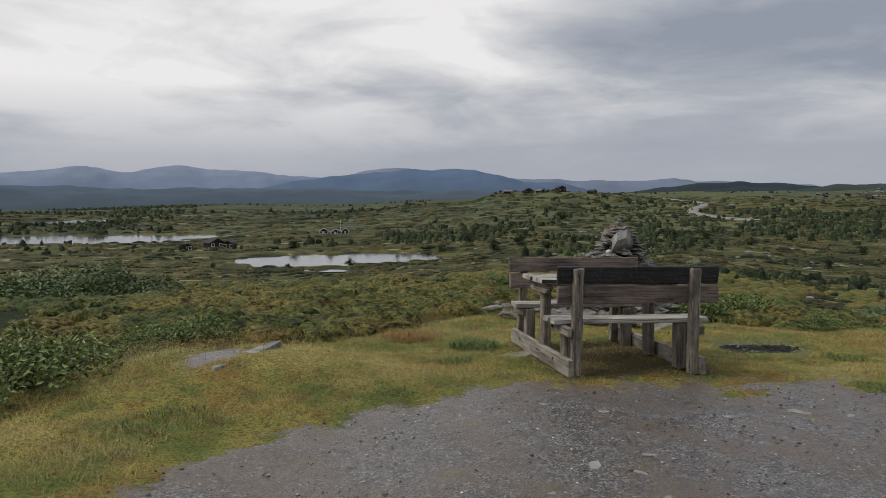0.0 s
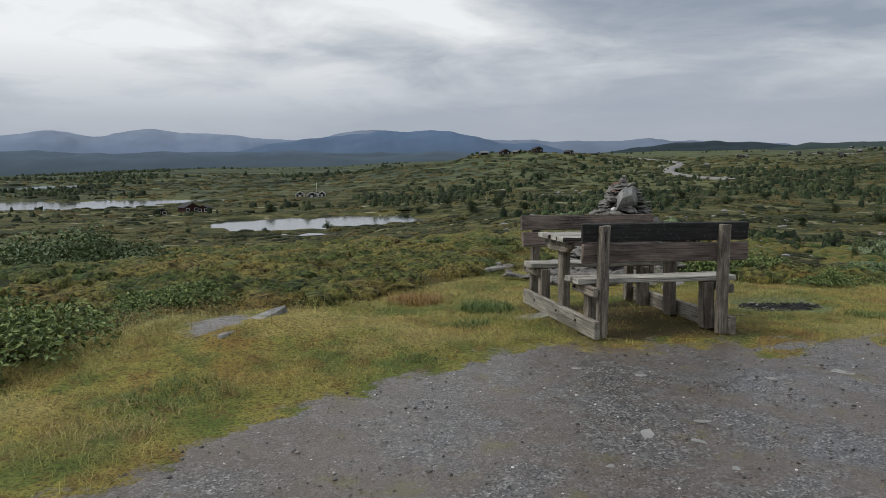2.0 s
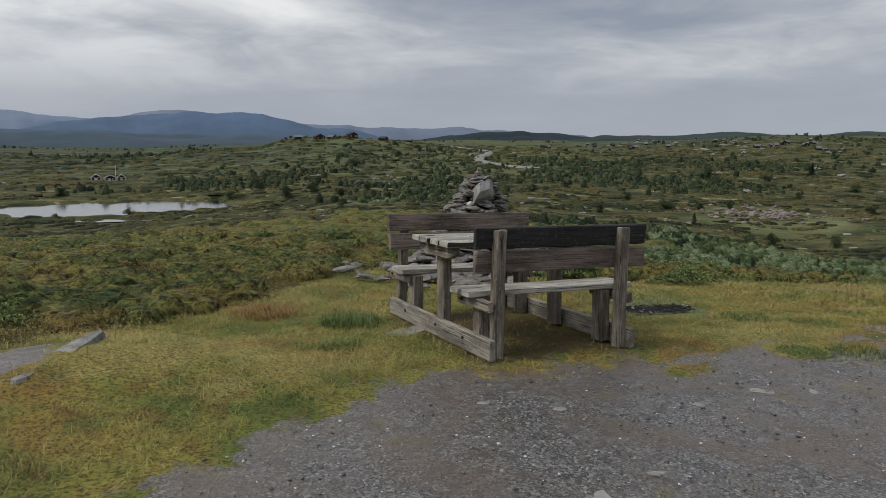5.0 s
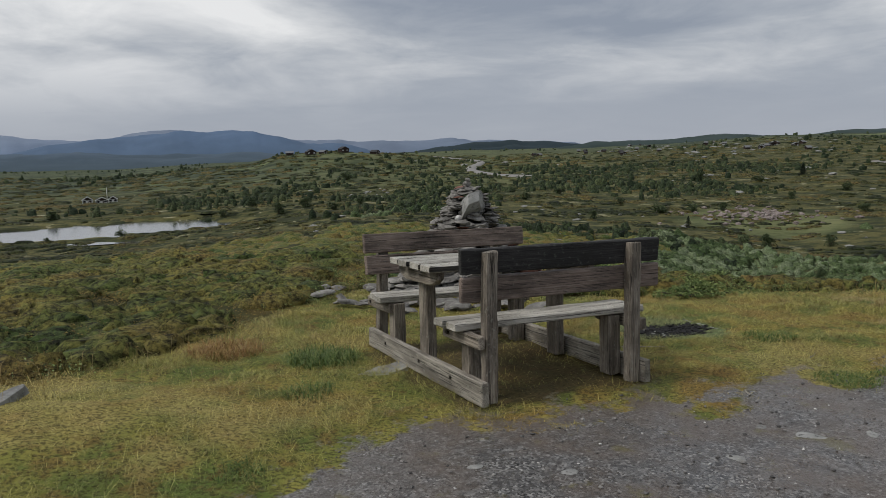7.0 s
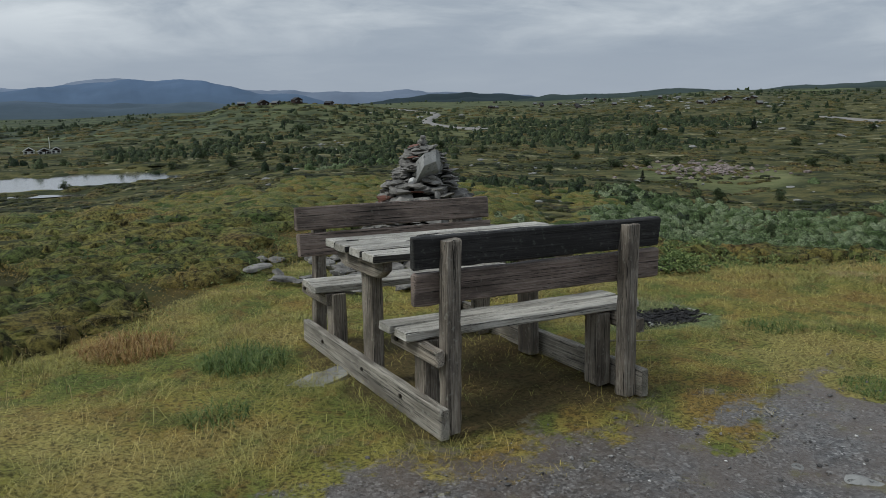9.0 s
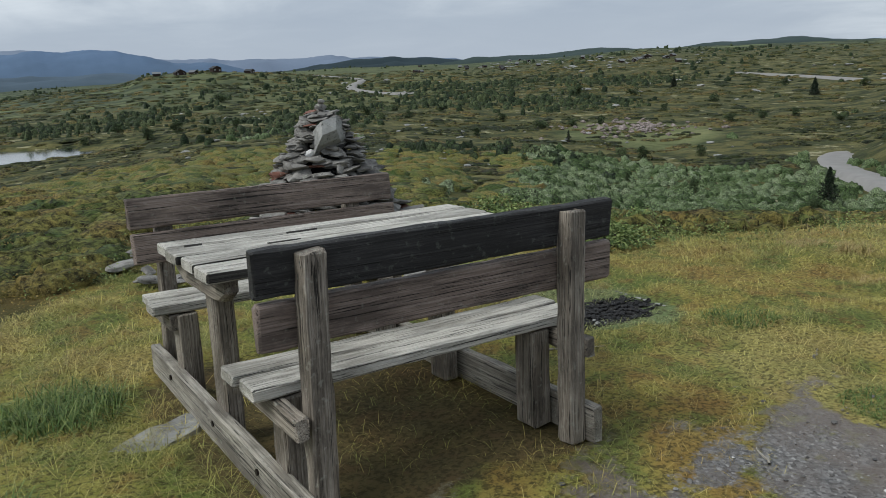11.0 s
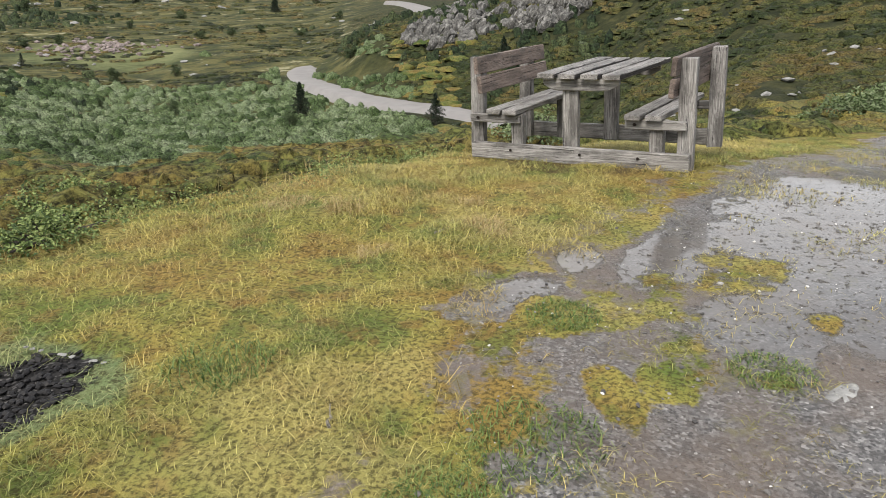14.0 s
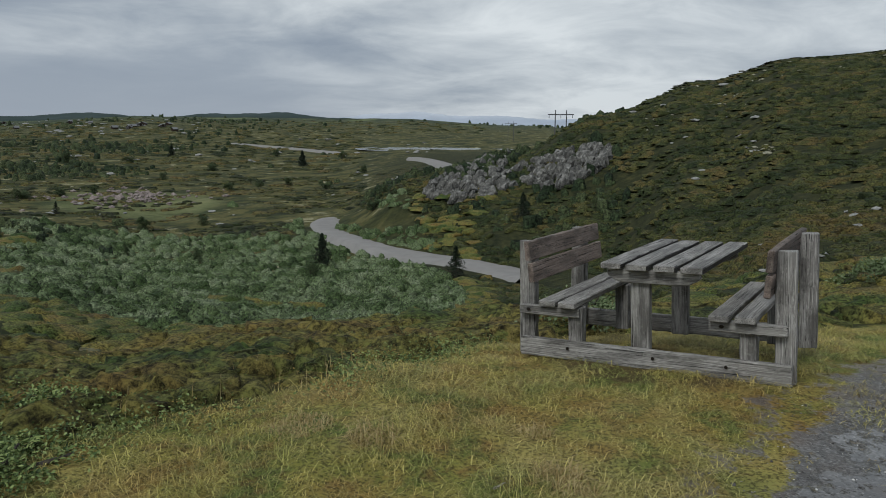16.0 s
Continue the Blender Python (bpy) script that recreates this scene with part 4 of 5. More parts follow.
def leaf_mesh(name, centres, size, rng, slim=0.5, upright=0.3):
    """One rhombic leaf at each centre."""
    n = len(centres)
    a, b = turn_frames(n, rng, upright)
    s = np.broadcast_to(size, (n,))[:, None] * rng.uniform(0.7, 1.3, (n, 1))
    bend = np.cross(a, b) * s * 0.12
    v = np.stack([centres - a * s * 0.5, centres + b * s * 0.5 * slim + bend, centres + a * s * 0.5, centres - b * s * 0.5 * slim + bend], 1)
    return mesh_of(name, v.reshape(-1, 3), np.arange(4 * n).reshape(-1, 4))


def cushion_mesh(name, cx, cy, cz, rad, tall, rng, sides=9, rings=3, lump=0.2):
    """Lumpy low domes, each an island of its own."""
    n = len(cx)
    unit = []
    for j in range(rings):
        e = 0.5 * math.pi * j / rings
        for i in range(sides):
            a = 2 * math.pi * (i + 0.5 * (j % 2)) / sides
            unit.append((math.cos(a) * math.cos(e), math.sin(a) * math.cos(e), math.sin(e) - (0.25 if j == 0 else 0.0)))
    unit.append((0, 0, 1))
    unit = np.array(unit)
    tri = []
    for j in range(rings - 1):
        for i in range(sides):
            i2, p, q = (i + 1) % sides, j * sides, (j + 1) * sides
            tri += [(p + i, p + i2, q + i), (p + i2, q + i2, q + i)] if j % 2 == 0 else [(p + i, p + i2, q + i2), (p + i, q + i2, q + i)]
    tri += [((rings - 1) * sides + i, (rings - 1) * sides + (i + 1) % sides, rings * sides) for i in range(sides)]
    tri, count = np.array(tri), len(unit)
    p = unit[None] * (1 + lump * np.clip(rng.normal(size=(n, count, 1)), -1.6, 1.6))
    p = p * np.stack([rad * rng.uniform(0.75, 1.3, n), rad * rng.uniform(0.75, 1.3, n), tall], 1)[:, None, :]
    a = rng.uniform(0, 6.283, n)[:, None]
    p = np.stack([p[..., 0] * np.cos(a) - p[..., 1] * np.sin(a) + cx[:, None], p[..., 0] * np.sin(a) + p[..., 1] * np.cos(a) + cy[:, None], p[..., 2] + cz[:, None]], -1)
    return mesh_of(name, p.reshape(-1, 3), (tri[None] + (count * np.arange(n))[:, None, None]).reshape(-1, 3), True)


def blade_mesh(name, x, y, z, tall, lean, wide, rng):
    """Tapered, bent grass blades of five corners."""
    n = len(x)
    th = rng.uniform(0, 2 * np.pi, n)
    d = np.stack([np.cos(th), np.sin(th), np.zeros(n)], 1)
    side = np.stack([-np.sin(th), np.cos(th), np.zeros(n)], 1) * wide[:, None] * 0.5
    root = np.stack([x, y, z], 1)
    up = np.array([0, 0, 1.0])
    mid = root + up * (tall * 0.6)[:, None] + d * (lean * tall * 0.35)[:, None]
    tip = root + up * (tall * np.maximum(1 - 0.45 * lean, 0.25))[:, None] + d * (lean * tall)[:, None]
    v = np.stack([root - side, root + side, mid + side * 0.7, mid - side * 0.7, tip], 1).reshape(-1, 3)
    base = 5 * np.arange(n)[:, None]
    tri = np.concatenate([base + [0, 1, 2], base + [0, 2, 3], base + [3, 2, 4]], 1).reshape(-1, 3)
    return mesh_of(name, v, tri)


def stuff(name, me, mat, label, category):
    return tagged(give(new(name, me), mat), label, category, kind="stuff")


def dome_points(cx, cy, cz, rad, tall, count, rng):
    """Points through the outer part of domes: arrays of centres, radii and heights, count for each."""
    n = len(cx)
    d = rng.normal(size=(n, count, 3))
    d[..., 2] = np.abs(d[..., 2])
    d /= np.linalg.norm(d, axis=2)[..., None]
    k = rng.uniform(0.78, 1.06, (n, count, 1))
    p = d * k * np.stack([rad, rad, tall], 1)[:, None, :]
    return (p + np.stack([cx, cy, cz], 1)[:, None, :]).reshape(-1, 3)


def sight_r(az, el, r0=9.0):
    """The distance at which a look along a bearing and angle first meets the ground."""
    r = np.exp(np.linspace(math.log(r0), math.log(4500), 2500))
    x, y = CX + r * math.sin(radians(az)), CY + r * math.cos(radians(az))
    seen = np.degrees(np.arctan2(height(x, y) - EYE_Z, r))
    hit = np.nonzero(seen >= el)[0]
    return float(r[hit[0]]) if len(hit) else 3000.0


def on_sight(az, el):
    x, y = at(az, sight_r(az, el))
    return x, y, ground_z(x, y)


# ---- roads ----
def road(name, label, points, wide, lift=0.3):
    """A gravel road through pairs of bearing and angle of sight, with cambered top and sloping verge."""
    pts = np.array([on_sight(a, e)[:2] for a, e in points])
    t = np.arange(len(pts))
    tt = np.linspace(0, len(pts) - 1, 14 * (len(pts) - 1) + 1)
    xs, ys = np.interp(tt, t, pts[:, 0]), np.interp(tt, t, pts[:, 1])
    k = np.ones(15) / 15
    xs, ys = np.convolve(np.pad(xs, 7, mode="edge"), k, "valid"), np.convolve(np.pad(ys, 7, mode="edge"), k, "valid")
    dx, dy = np.gradient(xs), np.gradient(ys)
    ln = np.hypot(dx, dy) + 1e-9
    nx, ny = -dy / ln, dx / ln
    zc = height(xs, ys)
    zc = np.convolve(np.pad(zc, 7, mode="edge"), k, "valid") + lift
    cols = []
    zc = np.maximum(zc, height(xs, ys) + 0.1)
    zc[-6:] -= np.linspace(0, 1.4, 6)
    for off, dz in ((-0.75, None), (-0.5, 0), (-0.25, 0.06), (0, 0.09), (0.25, 0.06), (0.5, 0), (0.75, None)):
        px, py = xs + nx * off * wide, ys + ny * off * wide
        cols.append(np.stack([px, py, np.minimum(height(px, py) - 0.6, zc) if dz is None else zc + dz], -1))
    v = np.stack(cols, 1).reshape(-1, 3)
    tagged(give(new(name, mesh_of(name, v, grid_faces(len(xs), 7), True)), ROAD), label, "road", kind="structure")


road("road_bend", "pale gravel road bending round the foot of the hill", ((76.2, -10.9), (75.1, -10.8), (72, -10.3), (68.4, -9.8), (64.6, -9.1), (61.6, -8.1), (60.0, -7.3), (60.4, -6.85), (61.2, -6.7)), 6.0, 0.35)
road("road_far_hills", "thin gravel road across the far hills", ((53.5, -1.25), (56, -1.5), (59.1, -1.8), (62, -2.0)), 9.0, 1.0)
road("road_lake", "short stretch of gravel road below the hill lake", ((66.5, -2.35), (68.4, -2.6), (69.7, -3.0), (71.0, -3.3)), 6.0, 0.8)
road("road_plain", "winding gravel road over the open plain", ((23.5, -0.3), (26, -0.62), (27.6, -0.85), (26.6, -1.15), (26.4, -1.45), (27.4, -1.7), (29.3, -1.92), (32, -2.0)), 6.5, 1.0)


# ---- grass and heath ----
def build_grass():
    rng = np.random.default_rng(3)
    n = 580000
    x, y = rng.uniform(-6, 10.5, n), rng.uniform(-4.2, 5.6, n)
    ey, by = edge_y(x), brow_y(x)
    patch = fbm(x / 0.45, y / 0.45, 4, 71)
    keep = (y < by + 0.5 * patch) & (y > ey + 0.75 * patch - 0.02)
    keep |= (y < ey) & (y > ey - 2.6) & (x > 2.2) & (fbm(x / 0.55, y / 0.5, 4, 73) > 0.07) & (rng.random(n) < 0.8)
    keep &= (y > ey) | (rng.random(n) < 0.45)
    keep |= (islands(x, y) > 0.05) & (rng.random(n) < 0.4)
    keep &= ~((blob(x, y, 2.52, 1.15, 0.45, 0.28, -0.1) + 0.6 * patch) > 0.02)
    keep &= ~(blob(x, y, -2.82, 0.62, 0.54, 0.27, 1.1) + 0.3 * patch > 0)
    keep &= (rng.random(n) < np.clip(0.55 + 1.3 * fbm(x / 0.3, y / 0.3, 3, 75), 0.08, 1))
    under = (x > 0) & (x < 1.4) & (y > -0.1) & (y < 1.75)
    keep &= ~under | (rng.random(n) < 0.3)
    x, y = x[keep], y[keep]
    m = len(x)
    lush = np.clip(0.5 + 1.2 * fbm(x / 0.8, y / 0.8, 3, 77), 0.1, 1.2)
    far = np.clip(np.hypot(x + 0.5, y + 3) / 5, 0.7, 1.6)
    tall = (0.028 + 0.05 * lush) * rng.uniform(0.5, 1.3, m) * np.where(y < edge_y(x), 0.6, 1)
    me = blade_mesh("turf", x, y, height(x, y) - 0.004, tall, rng.uniform(1.0, 3.2, m), rng.uniform(0.0018, 0.004, m) * far, rng)
    stuff("turf_grass", me, BLADE, "short yellow-green and straw-coloured mountain grass", "grass")
    # taller pale stems along the edge of the heath
    n = 1300
    x = rng.uniform(-6, 9, n)
    y = brow_y(x) + rng.normal(0, 0.55, n)
    near = fbm(x / 0.9, y / 0.9, 3, 79) > 0.05
    x, y = x[near], y[near]
    m = len(x)
    me = blade_mesh("stems", x, y, height(x, y), rng.uniform(0.08, 0.24, m), rng.uniform(0.2, 0.9, m), rng.uniform(0.002, 0.004, m), rng)
    stuff("straw_stems", me, STRAW, "thin pale straw stems of dry grass", "grass")


build_grass()


def grass_tuft(x, y, rad, tall, count, mat, label, seed):
    rng = np.random.default_rng(seed)
    a, r = rng.uniform(0, 6.283, count), rad * np.sqrt(rng.random(count))
    px, py = x + r * np.cos(a), y + r * np.sin(a)
    me = blade_mesh("grass_tuft", px - x, py - y, height(px, py) - ground_z(x, y) - 0.005, tall * rng.uniform(0.4, 1.0, count), rng.uniform(0.6, 2.2, count), rng.uniform(0.003, 0.006, count), rng)
    ob = give(new("grass_tuft", me), mat)
    ob.location = (x, y, ground_z(x, y))
    tagged(ob, label, "grass tuft", "grass tufts on the turf")


GREEN_T, RED_T, PALE_T = "dense dark green grass tuft", "straw-coloured sedge tuft turning rusty", "pale straw-tipped grass tuft"
for i, (x, y, rad, tall, count, mat, label) in enumerate((
        (-0.40, 1.50, 0.26, 0.16, 900, TUFT, GREEN_T), (-1.0, 2.2, 0.30, 0.15, 800, STRAW_RED, RED_T), (-0.75, 0.62, 0.16, 0.10, 260, TUFT, GREEN_T),
        (4.95, -0.05, 0.10, 0.09, 160, STRAW, PALE_T), (3.0, 0.5, 0.2, 0.09, 300, TUFT, GREEN_T), (3.92, -0.66, 0.17, 0.045, 520, TUFT, GREEN_T),
        (3.65, -1.50, 0.16, 0.04, 420, TUFT, GREEN_T), (4.5, 0.55, 0.10, 0.08, 110, STRAW, PALE_T), (-2.9, -0.9, 0.3, 0.08, 500, TUFT, GREEN_T),
        (2.9, -0.75, 0.24, 0.06, 500, TUFT, GREEN_T), (-1.35, -0.45, 0.12, 0.07, 160, TUFT, GREEN_T), (5.6, 0.3, 0.1, 0.08, 110, STRAW, PALE_T),
        (-3.2, -1.3, 0.35, 0.07, 400, STRAW, PALE_T), (7.9, 0.2, 0.18, 0.09, 260, TUFT, GREEN_T), (5.32, 1.59, 0.2, 0.05, 700, STRAW, PALE_T), (5.24, 1.09, 0.12, 0.12, 160, STRAW, PALE_T), (5.12, 0.06, 0.11, 0.11, 150, STRAW, PALE_T),
        (2.48, -0.61, 0.2, 0.04, 900, TUFT, GREEN_T))):
    grass_tuft(x, y, rad, tall, count, mat, label, 900 + i)


def willow_zone(x, y):
    """Where the silver willow thicket stands."""
    dx, dy = x - CX, y - CY
    r, az = np.hypot(dx, dy), np.degrees(np.arctan2(dx, dy))
    inner = 36 + 14 * step(52, 40, az) + 34 * step(66, 72, az)
    z = step(inner - 6, inner + 6, r) * step(178, 150, r) * step(35, 43, az) * step(76, 71, az)
    return (z + 0.9 * fbm(x / 16, y / 16, 3, 81) * (r > 25) * (r < 260) * (az > 15) * (az < 70)) * step(71, 68, az + 0.05 * (r - 90))


def open_ground(x, y):
    """Heath: beyond the turf, off the water."""
    r, az = np.hypot(x - CX, y - CY), np.degrees(np.arctan2(x - CX, y - CY))
    return ((y > brow_y(np.clip(x, -6, 12)) + 0.15) | ((r > 13) & (az < 112))) & (lake_depth(x, y) < -0.12)


def polar(n, r0, r1, rng, az0=-31, az1=108, power=1.0):
    az = np.radians(rng.uniform(az0, az1, n))
    r = r0 * (r1 / r0) ** (rng.random(n) ** power)
    return CX + r * np.sin(az), CY + r * np.cos(az), r


def near_road(x, y):
    r, az = np.hypot(x - CX, y - CY), np.degrees(np.arctan2(x - CX, y - CY))
    el = np.degrees(np.arctan2(height(x, y) - EYE_Z, r))
    mid = np.interp(az, (59.6, 61.2, 64.6, 68.4, 74, 80), (-7.2, -8.1, -9.1, -9.8, -10.7, -10.9))
    return (az > 58.5) & (az < 80) & (el > mid - 0.75) & (el < mid + 0.6) & (r > 60) & (r < 260) | ((az > 58.5) & (az < 67) & (el > -7.4) & (el < -6.0) & (r > 100) & (r < 260))


def build_heath():
    rng = np.random.default_rng(5)
    x, y, r = polar(15500, 4.2, 150, rng)
    x, y = np.concatenate([x, rng.uniform(-13, -4, 2200)]), np.concatenate([y, rng.uniform(-1, 13, 2200)])
    r = np.hypot(x - CX, y - CY)
    keep = open_ground(x, y) & (willow_zone(x, y) < 0.5) & ~near_road(x, y)
    keep &= fbm(x / (0.5 + 0.06 * r), y / (0.5 + 0.06 * r), 3, 83) > -0.2
    keep &= ~((np.degrees(np.arctan2(x - CX, y - CY)) > 72) & (r > 45))
    x, y, r = x[keep], y[keep], r[keep]
    rad = np.clip(0.11 + 0.0165 * r, 0.1, 1.5) * rng.uniform(0.6, 1.5, len(x))
    tall = np.clip(0.085 + 0.0055 * r, 0.08, 0.6) * rng.uniform(0.4, 1.4, len(x))
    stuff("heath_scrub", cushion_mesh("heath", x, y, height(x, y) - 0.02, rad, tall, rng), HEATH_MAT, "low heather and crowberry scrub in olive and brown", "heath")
    near = r < 26
    p = dome_points(x[near], y[near], height(x[near], y[near]) - 0.01, rad[near], tall[near], 16, rng)
    size = np.repeat(0.010 + 0.0016 * r[near], 16)
    stuff("heath_sprigs", leaf_mesh("heath", p, size, rng, 0.5, 0.5), HEATH, "small olive sprigs over the heather cushions", "heath")
    # rust-coloured dwarf birch along the brow
    x = rng.uniform(-6, 10, 2600)
    y = brow_y(x) + rng.uniform(0.0, 4.5, 2600)
    keep = fbm(x / 1.4, y / 1.4, 3, 85) > -0.06
    x, y = x[keep], y[keep]
    n = len(x)
    p = dome_points(x, y, height(x, y) - 0.02, rng.uniform(0.1, 0.28, n), rng.uniform(0.06, 0.17, n), 42, rng)
    stuff("dwarf_birch", leaf_mesh("dwarf_birch", p, 0.02, rng, 0.7, 0.6), RUST_LEAF, "low dwarf birch turning rust brown", "shrub")
    # green bilberry among it
    x = rng.uniform(-6, 10, 2600)
    y = brow_y(x) + rng.uniform(-0.5, 3.5, 2600)
    keep = fbm(x / 1.2, y / 1.2, 3, 87) > 0.08
    x, y = x[keep], y[keep]
    n = len(x)
    p = dome_points(x, y, height(x, y) - 0.02, rng.uniform(0.1, 0.3, n), rng.uniform(0.06, 0.2, n), 46, rng)
    stuff("bilberry_scrub", leaf_mesh("bilberry", p, 0.02, rng, 0.7, 0.6), JUNIPER, "low green bilberry scrub on the slope", "shrub")


build_heath()


def build_willow():
    rng = np.random.default_rng(9)
    x, y, r = polar(19000, 30, 250, rng, 14, 78, 0.9)
    keep = (willow_zone(x, y) > 0.5) & ~near_road(x, y) & (lake_depth(x, y) < -0.2)
    x, y, r = x[keep], y[keep], r[keep]
    n = len(x)
    rad = rng.uniform(0.3, 0.85, n) * (0.5 + r / 180)
    tall = rad * rng.uniform(0.6, 1.3, n)
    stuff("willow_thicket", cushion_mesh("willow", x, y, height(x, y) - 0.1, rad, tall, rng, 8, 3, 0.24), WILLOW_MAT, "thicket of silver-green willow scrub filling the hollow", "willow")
    p = dome_points(x, y, height(x, y) - 0.05, rad, tall, 12, rng)
    stuff("willow_leaves", leaf_mesh("willow", p, np.repeat(0.08 + 0.0009 * r, 12), rng, 0.45, 0.6), WILLOW, "silver leaf tips over the willow thicket", "willow")


build_willow()


def shrub(name, label, category, cx, cy, rx, ry, tall, clumps, leaves, size, mat, seed, group=""):
    """A spreading bush: bent stems under many leaf clumps with an uneven outline."""
    rng = np.random.default_rng(seed)
    base = ground_z(cx, cy)
    bush = empty(name, pose(cx, cy, base), label, category, group)
    a, k = rng.uniform(0, 6.283, clumps), np.sqrt(rng.random(clumps))
    x, y = rx * k * np.cos(a), ry * k * np.sin(a)
    top = tall * (1 - 0.65 * k ** 2) * rng.uniform(0.6, 1.1, clumps)
    z = height(cx + x, cy + y) - base
    rad = np.full(clumps, 0.32 * tall + 0.10 * min(rx, ry)) * rng.uniform(0.6, 1.3, clumps)
    p = dome_points(x, y, z + top * 0.35, rad, top * 0.7, leaves, rng)
    part("foliage", leaf_mesh("foliage", p, size, rng, 0.5, 0.4), mat, bush)
    bm = bmesh.new()
    for i in range(min(clumps, 14)):
        s = Vector((x[i] * 0.3, y[i] * 0.3, z[i] * 0.3))
        e = Vector((x[i], y[i], z[i] + top[i] * 0.7))
        stick(bm, s, e, 0.02 + 0.01 * tall, 0.006)
    part("stems", bm, BARK, bush)
    return bush


def stick(bm, a, b, r0, r1, sides=5):
    d = (b - a).normalized()
    u = d.orthogonal().normalized()
    w = d.cross(u)
    lo = [bm.verts.new(a + (u * math.cos(t) + w * math.sin(t)) * r0) for t in (2 * math.pi * i / sides for i in range(sides))]
    hi = [bm.verts.new(b + (u * math.cos(t) + w * math.sin(t)) * r1) for t in (2 * math.pi * i / sides for i in range(sides))]
    for i in range(sides):
        bm.faces.new((lo[i], lo[(i + 1) % sides], hi[(i + 1) % sides], hi[i]))


shrub("juniper_bush", "dark green juniper bush beside the lay-by", "bush", -4.35, 0.55, 0.6, 1.0, 0.55, 46, 90, 0.05, JUNIPER, 41)
shrub("creeping_juniper", "creeping juniper with bright blue-green sprays", "bush", -3.55, 3.3, 1.0, 0.8, 0.2, 80, 110, 0.04, JUNIPER, 42)
shrub("willow_bush", "wide silver-green willow bush on the heath", "bush", -7.7, 12.3, 2.3, 1.4, 1.1, 90, 110, 0.11, WILLOW, 43)
shrub("bilberry_bush", "dense low green bilberry on the edge of the turf", "bush", 4.2, 2.6, 0.5, 0.28, 0.2, 30, 90, 0.03, JUNIPER, 48)
shrub("bilberry_bush", "dense low green bilberry on the edge of the turf", "bush", 4.85, 3.2, 0.6, 0.4, 0.26, 36, 90, 0.03, JUNIPER, 49)
shrub("juniper_bush", "low green juniper below the brow of the slope", "bush", 4.0, 4.1, 0.7, 0.4, 0.4, 30, 90, 0.045, JUNIPER, 44)
shrub("juniper_bush", "low green juniper below the brow of the slope", "bush", 3.3, 3.75, 0.5, 0.3, 0.36, 24, 90, 0.045, JUNIPER, 45)
shrub("willow_bush", "small silver willow bush behind the second table", "bush", 9.9, 0.9, 0.7, 0.5, 0.55, 26, 90, 0.05, WILLOW, 46)
shrub("willow_bush", "silver-green willow bush at the foot of the hill", "bush", *at(98, 36), 3.2, 2.2, 1.3, 60, 80, 0.16, WILLOW, 47)


# ---- trees ----
def spruce(x, y, tall, seed, wide=0.24):
    rng = np.random.default_rng(seed)
    rnd = random.Random(seed)
    z = ground_z(x, y)
    tree = empty("spruce_tree", pose(x, y, z), "small dark pointed spruce on the moor", "tree", "spruces on the moor")
    bm = bmesh.new()
    stick(bm, Vector((0, 0, -0.1)), Vector((0, 0, tall)), 0.035 * tall, 0.01, 7)
    pts, n = [], int(tall * 16)
    for i in range(n):
        s = i / n
        h = tall * (0.08 + 0.9 * s)
        reach = tall * wide * (1 - s) ** 0.85 * rnd.uniform(0.6, 1.15) + 0.05
        a = i * 2.4 + rnd.uniform(-0.3, 0.3)
        tip = Vector((reach * math.cos(a), reach * math.sin(a), h - 0.22 * reach))
        stick(bm, Vector((0, 0, h)), tip, 0.012 * tall * (1 - s) + 0.006, 0.004, 4)
        k = rng.uniform(0.15, 1.0, 26)[:, None]
        c = np.array([0, 0, h]) * (1 - k) + np.array(tip) * k + rng.normal(0, 0.035 * tall * (1.1 - s), (26, 3))
        pts.append(c)
    part("trunk", bm, BARK, tree)
    part("crown", leaf_mesh("crown", np.concatenate(pts), 0.06 * tall, rng, 0.35, -0.2), SPRUCE, tree)


for az, el, tall, seed in ((59.8, -10.2, 5.2, 61), (69.6, -11.05, 4.2, 62), (74.6, -6.6, 4.4, 63), (42.2, -5.9, 3.2, 64), (49.6, -2.2, 8.0, 65), (58.6, -2.9, 9.0, 66)):
    x, y, z = on_sight(az, el)
    spruce(x, y, tall, seed, 0.44 if az > 69 else 0.36)


def birch_mesh_set(seed):
    rng = np.random.default_rng(seed)
    rnd = random.Random(seed)
    limbs, tops = [], []
    for i in range(6):
        a = i * 1.05 + rnd.uniform(-0.3, 0.3)
        e = Vector((0.38 * math.cos(a) * rnd.uniform(0.3, 1), 0.38 * math.sin(a) * rnd.uniform(0.3, 1), rnd.uniform(0.5, 0.9)))
        bm = bmesh.new()
        stick(bm, Vector((0.03 * math.cos(a), 0.03 * math.sin(a), -0.05)), e, 0.03, 0.008)
        me = bpy.data.meshes.new("limb")
        bm.to_mesh(me)
        bm.free()
        me.materials.append(BARK)
        limbs.append(me)
        tops.append(e)
    c = np.array([t for t in tops for _ in range(4)]) + rng.normal(0, 0.13, (24, 3))
    p = dome_points(c[:, 0], c[:, 1], c[:, 2] - 0.24, np.full(24, 0.19), np.full(24, 0.24), 46, rng)
    low = dome_points(rng.normal(0, 0.2, 10), rng.normal(0, 0.2, 10), np.full(10, 0.03), np.full(10, 0.2), np.full(10, 0.3), 40, rng)
    crown = leaf_mesh("crown", np.concatenate([p, low]), 0.085, rng, 0.6, 0.3)
    crown.materials.append(DARK_LEAF)
    return limbs, crown


BIRCHES = [birch_mesh_set(70 + i) for i in range(4)]


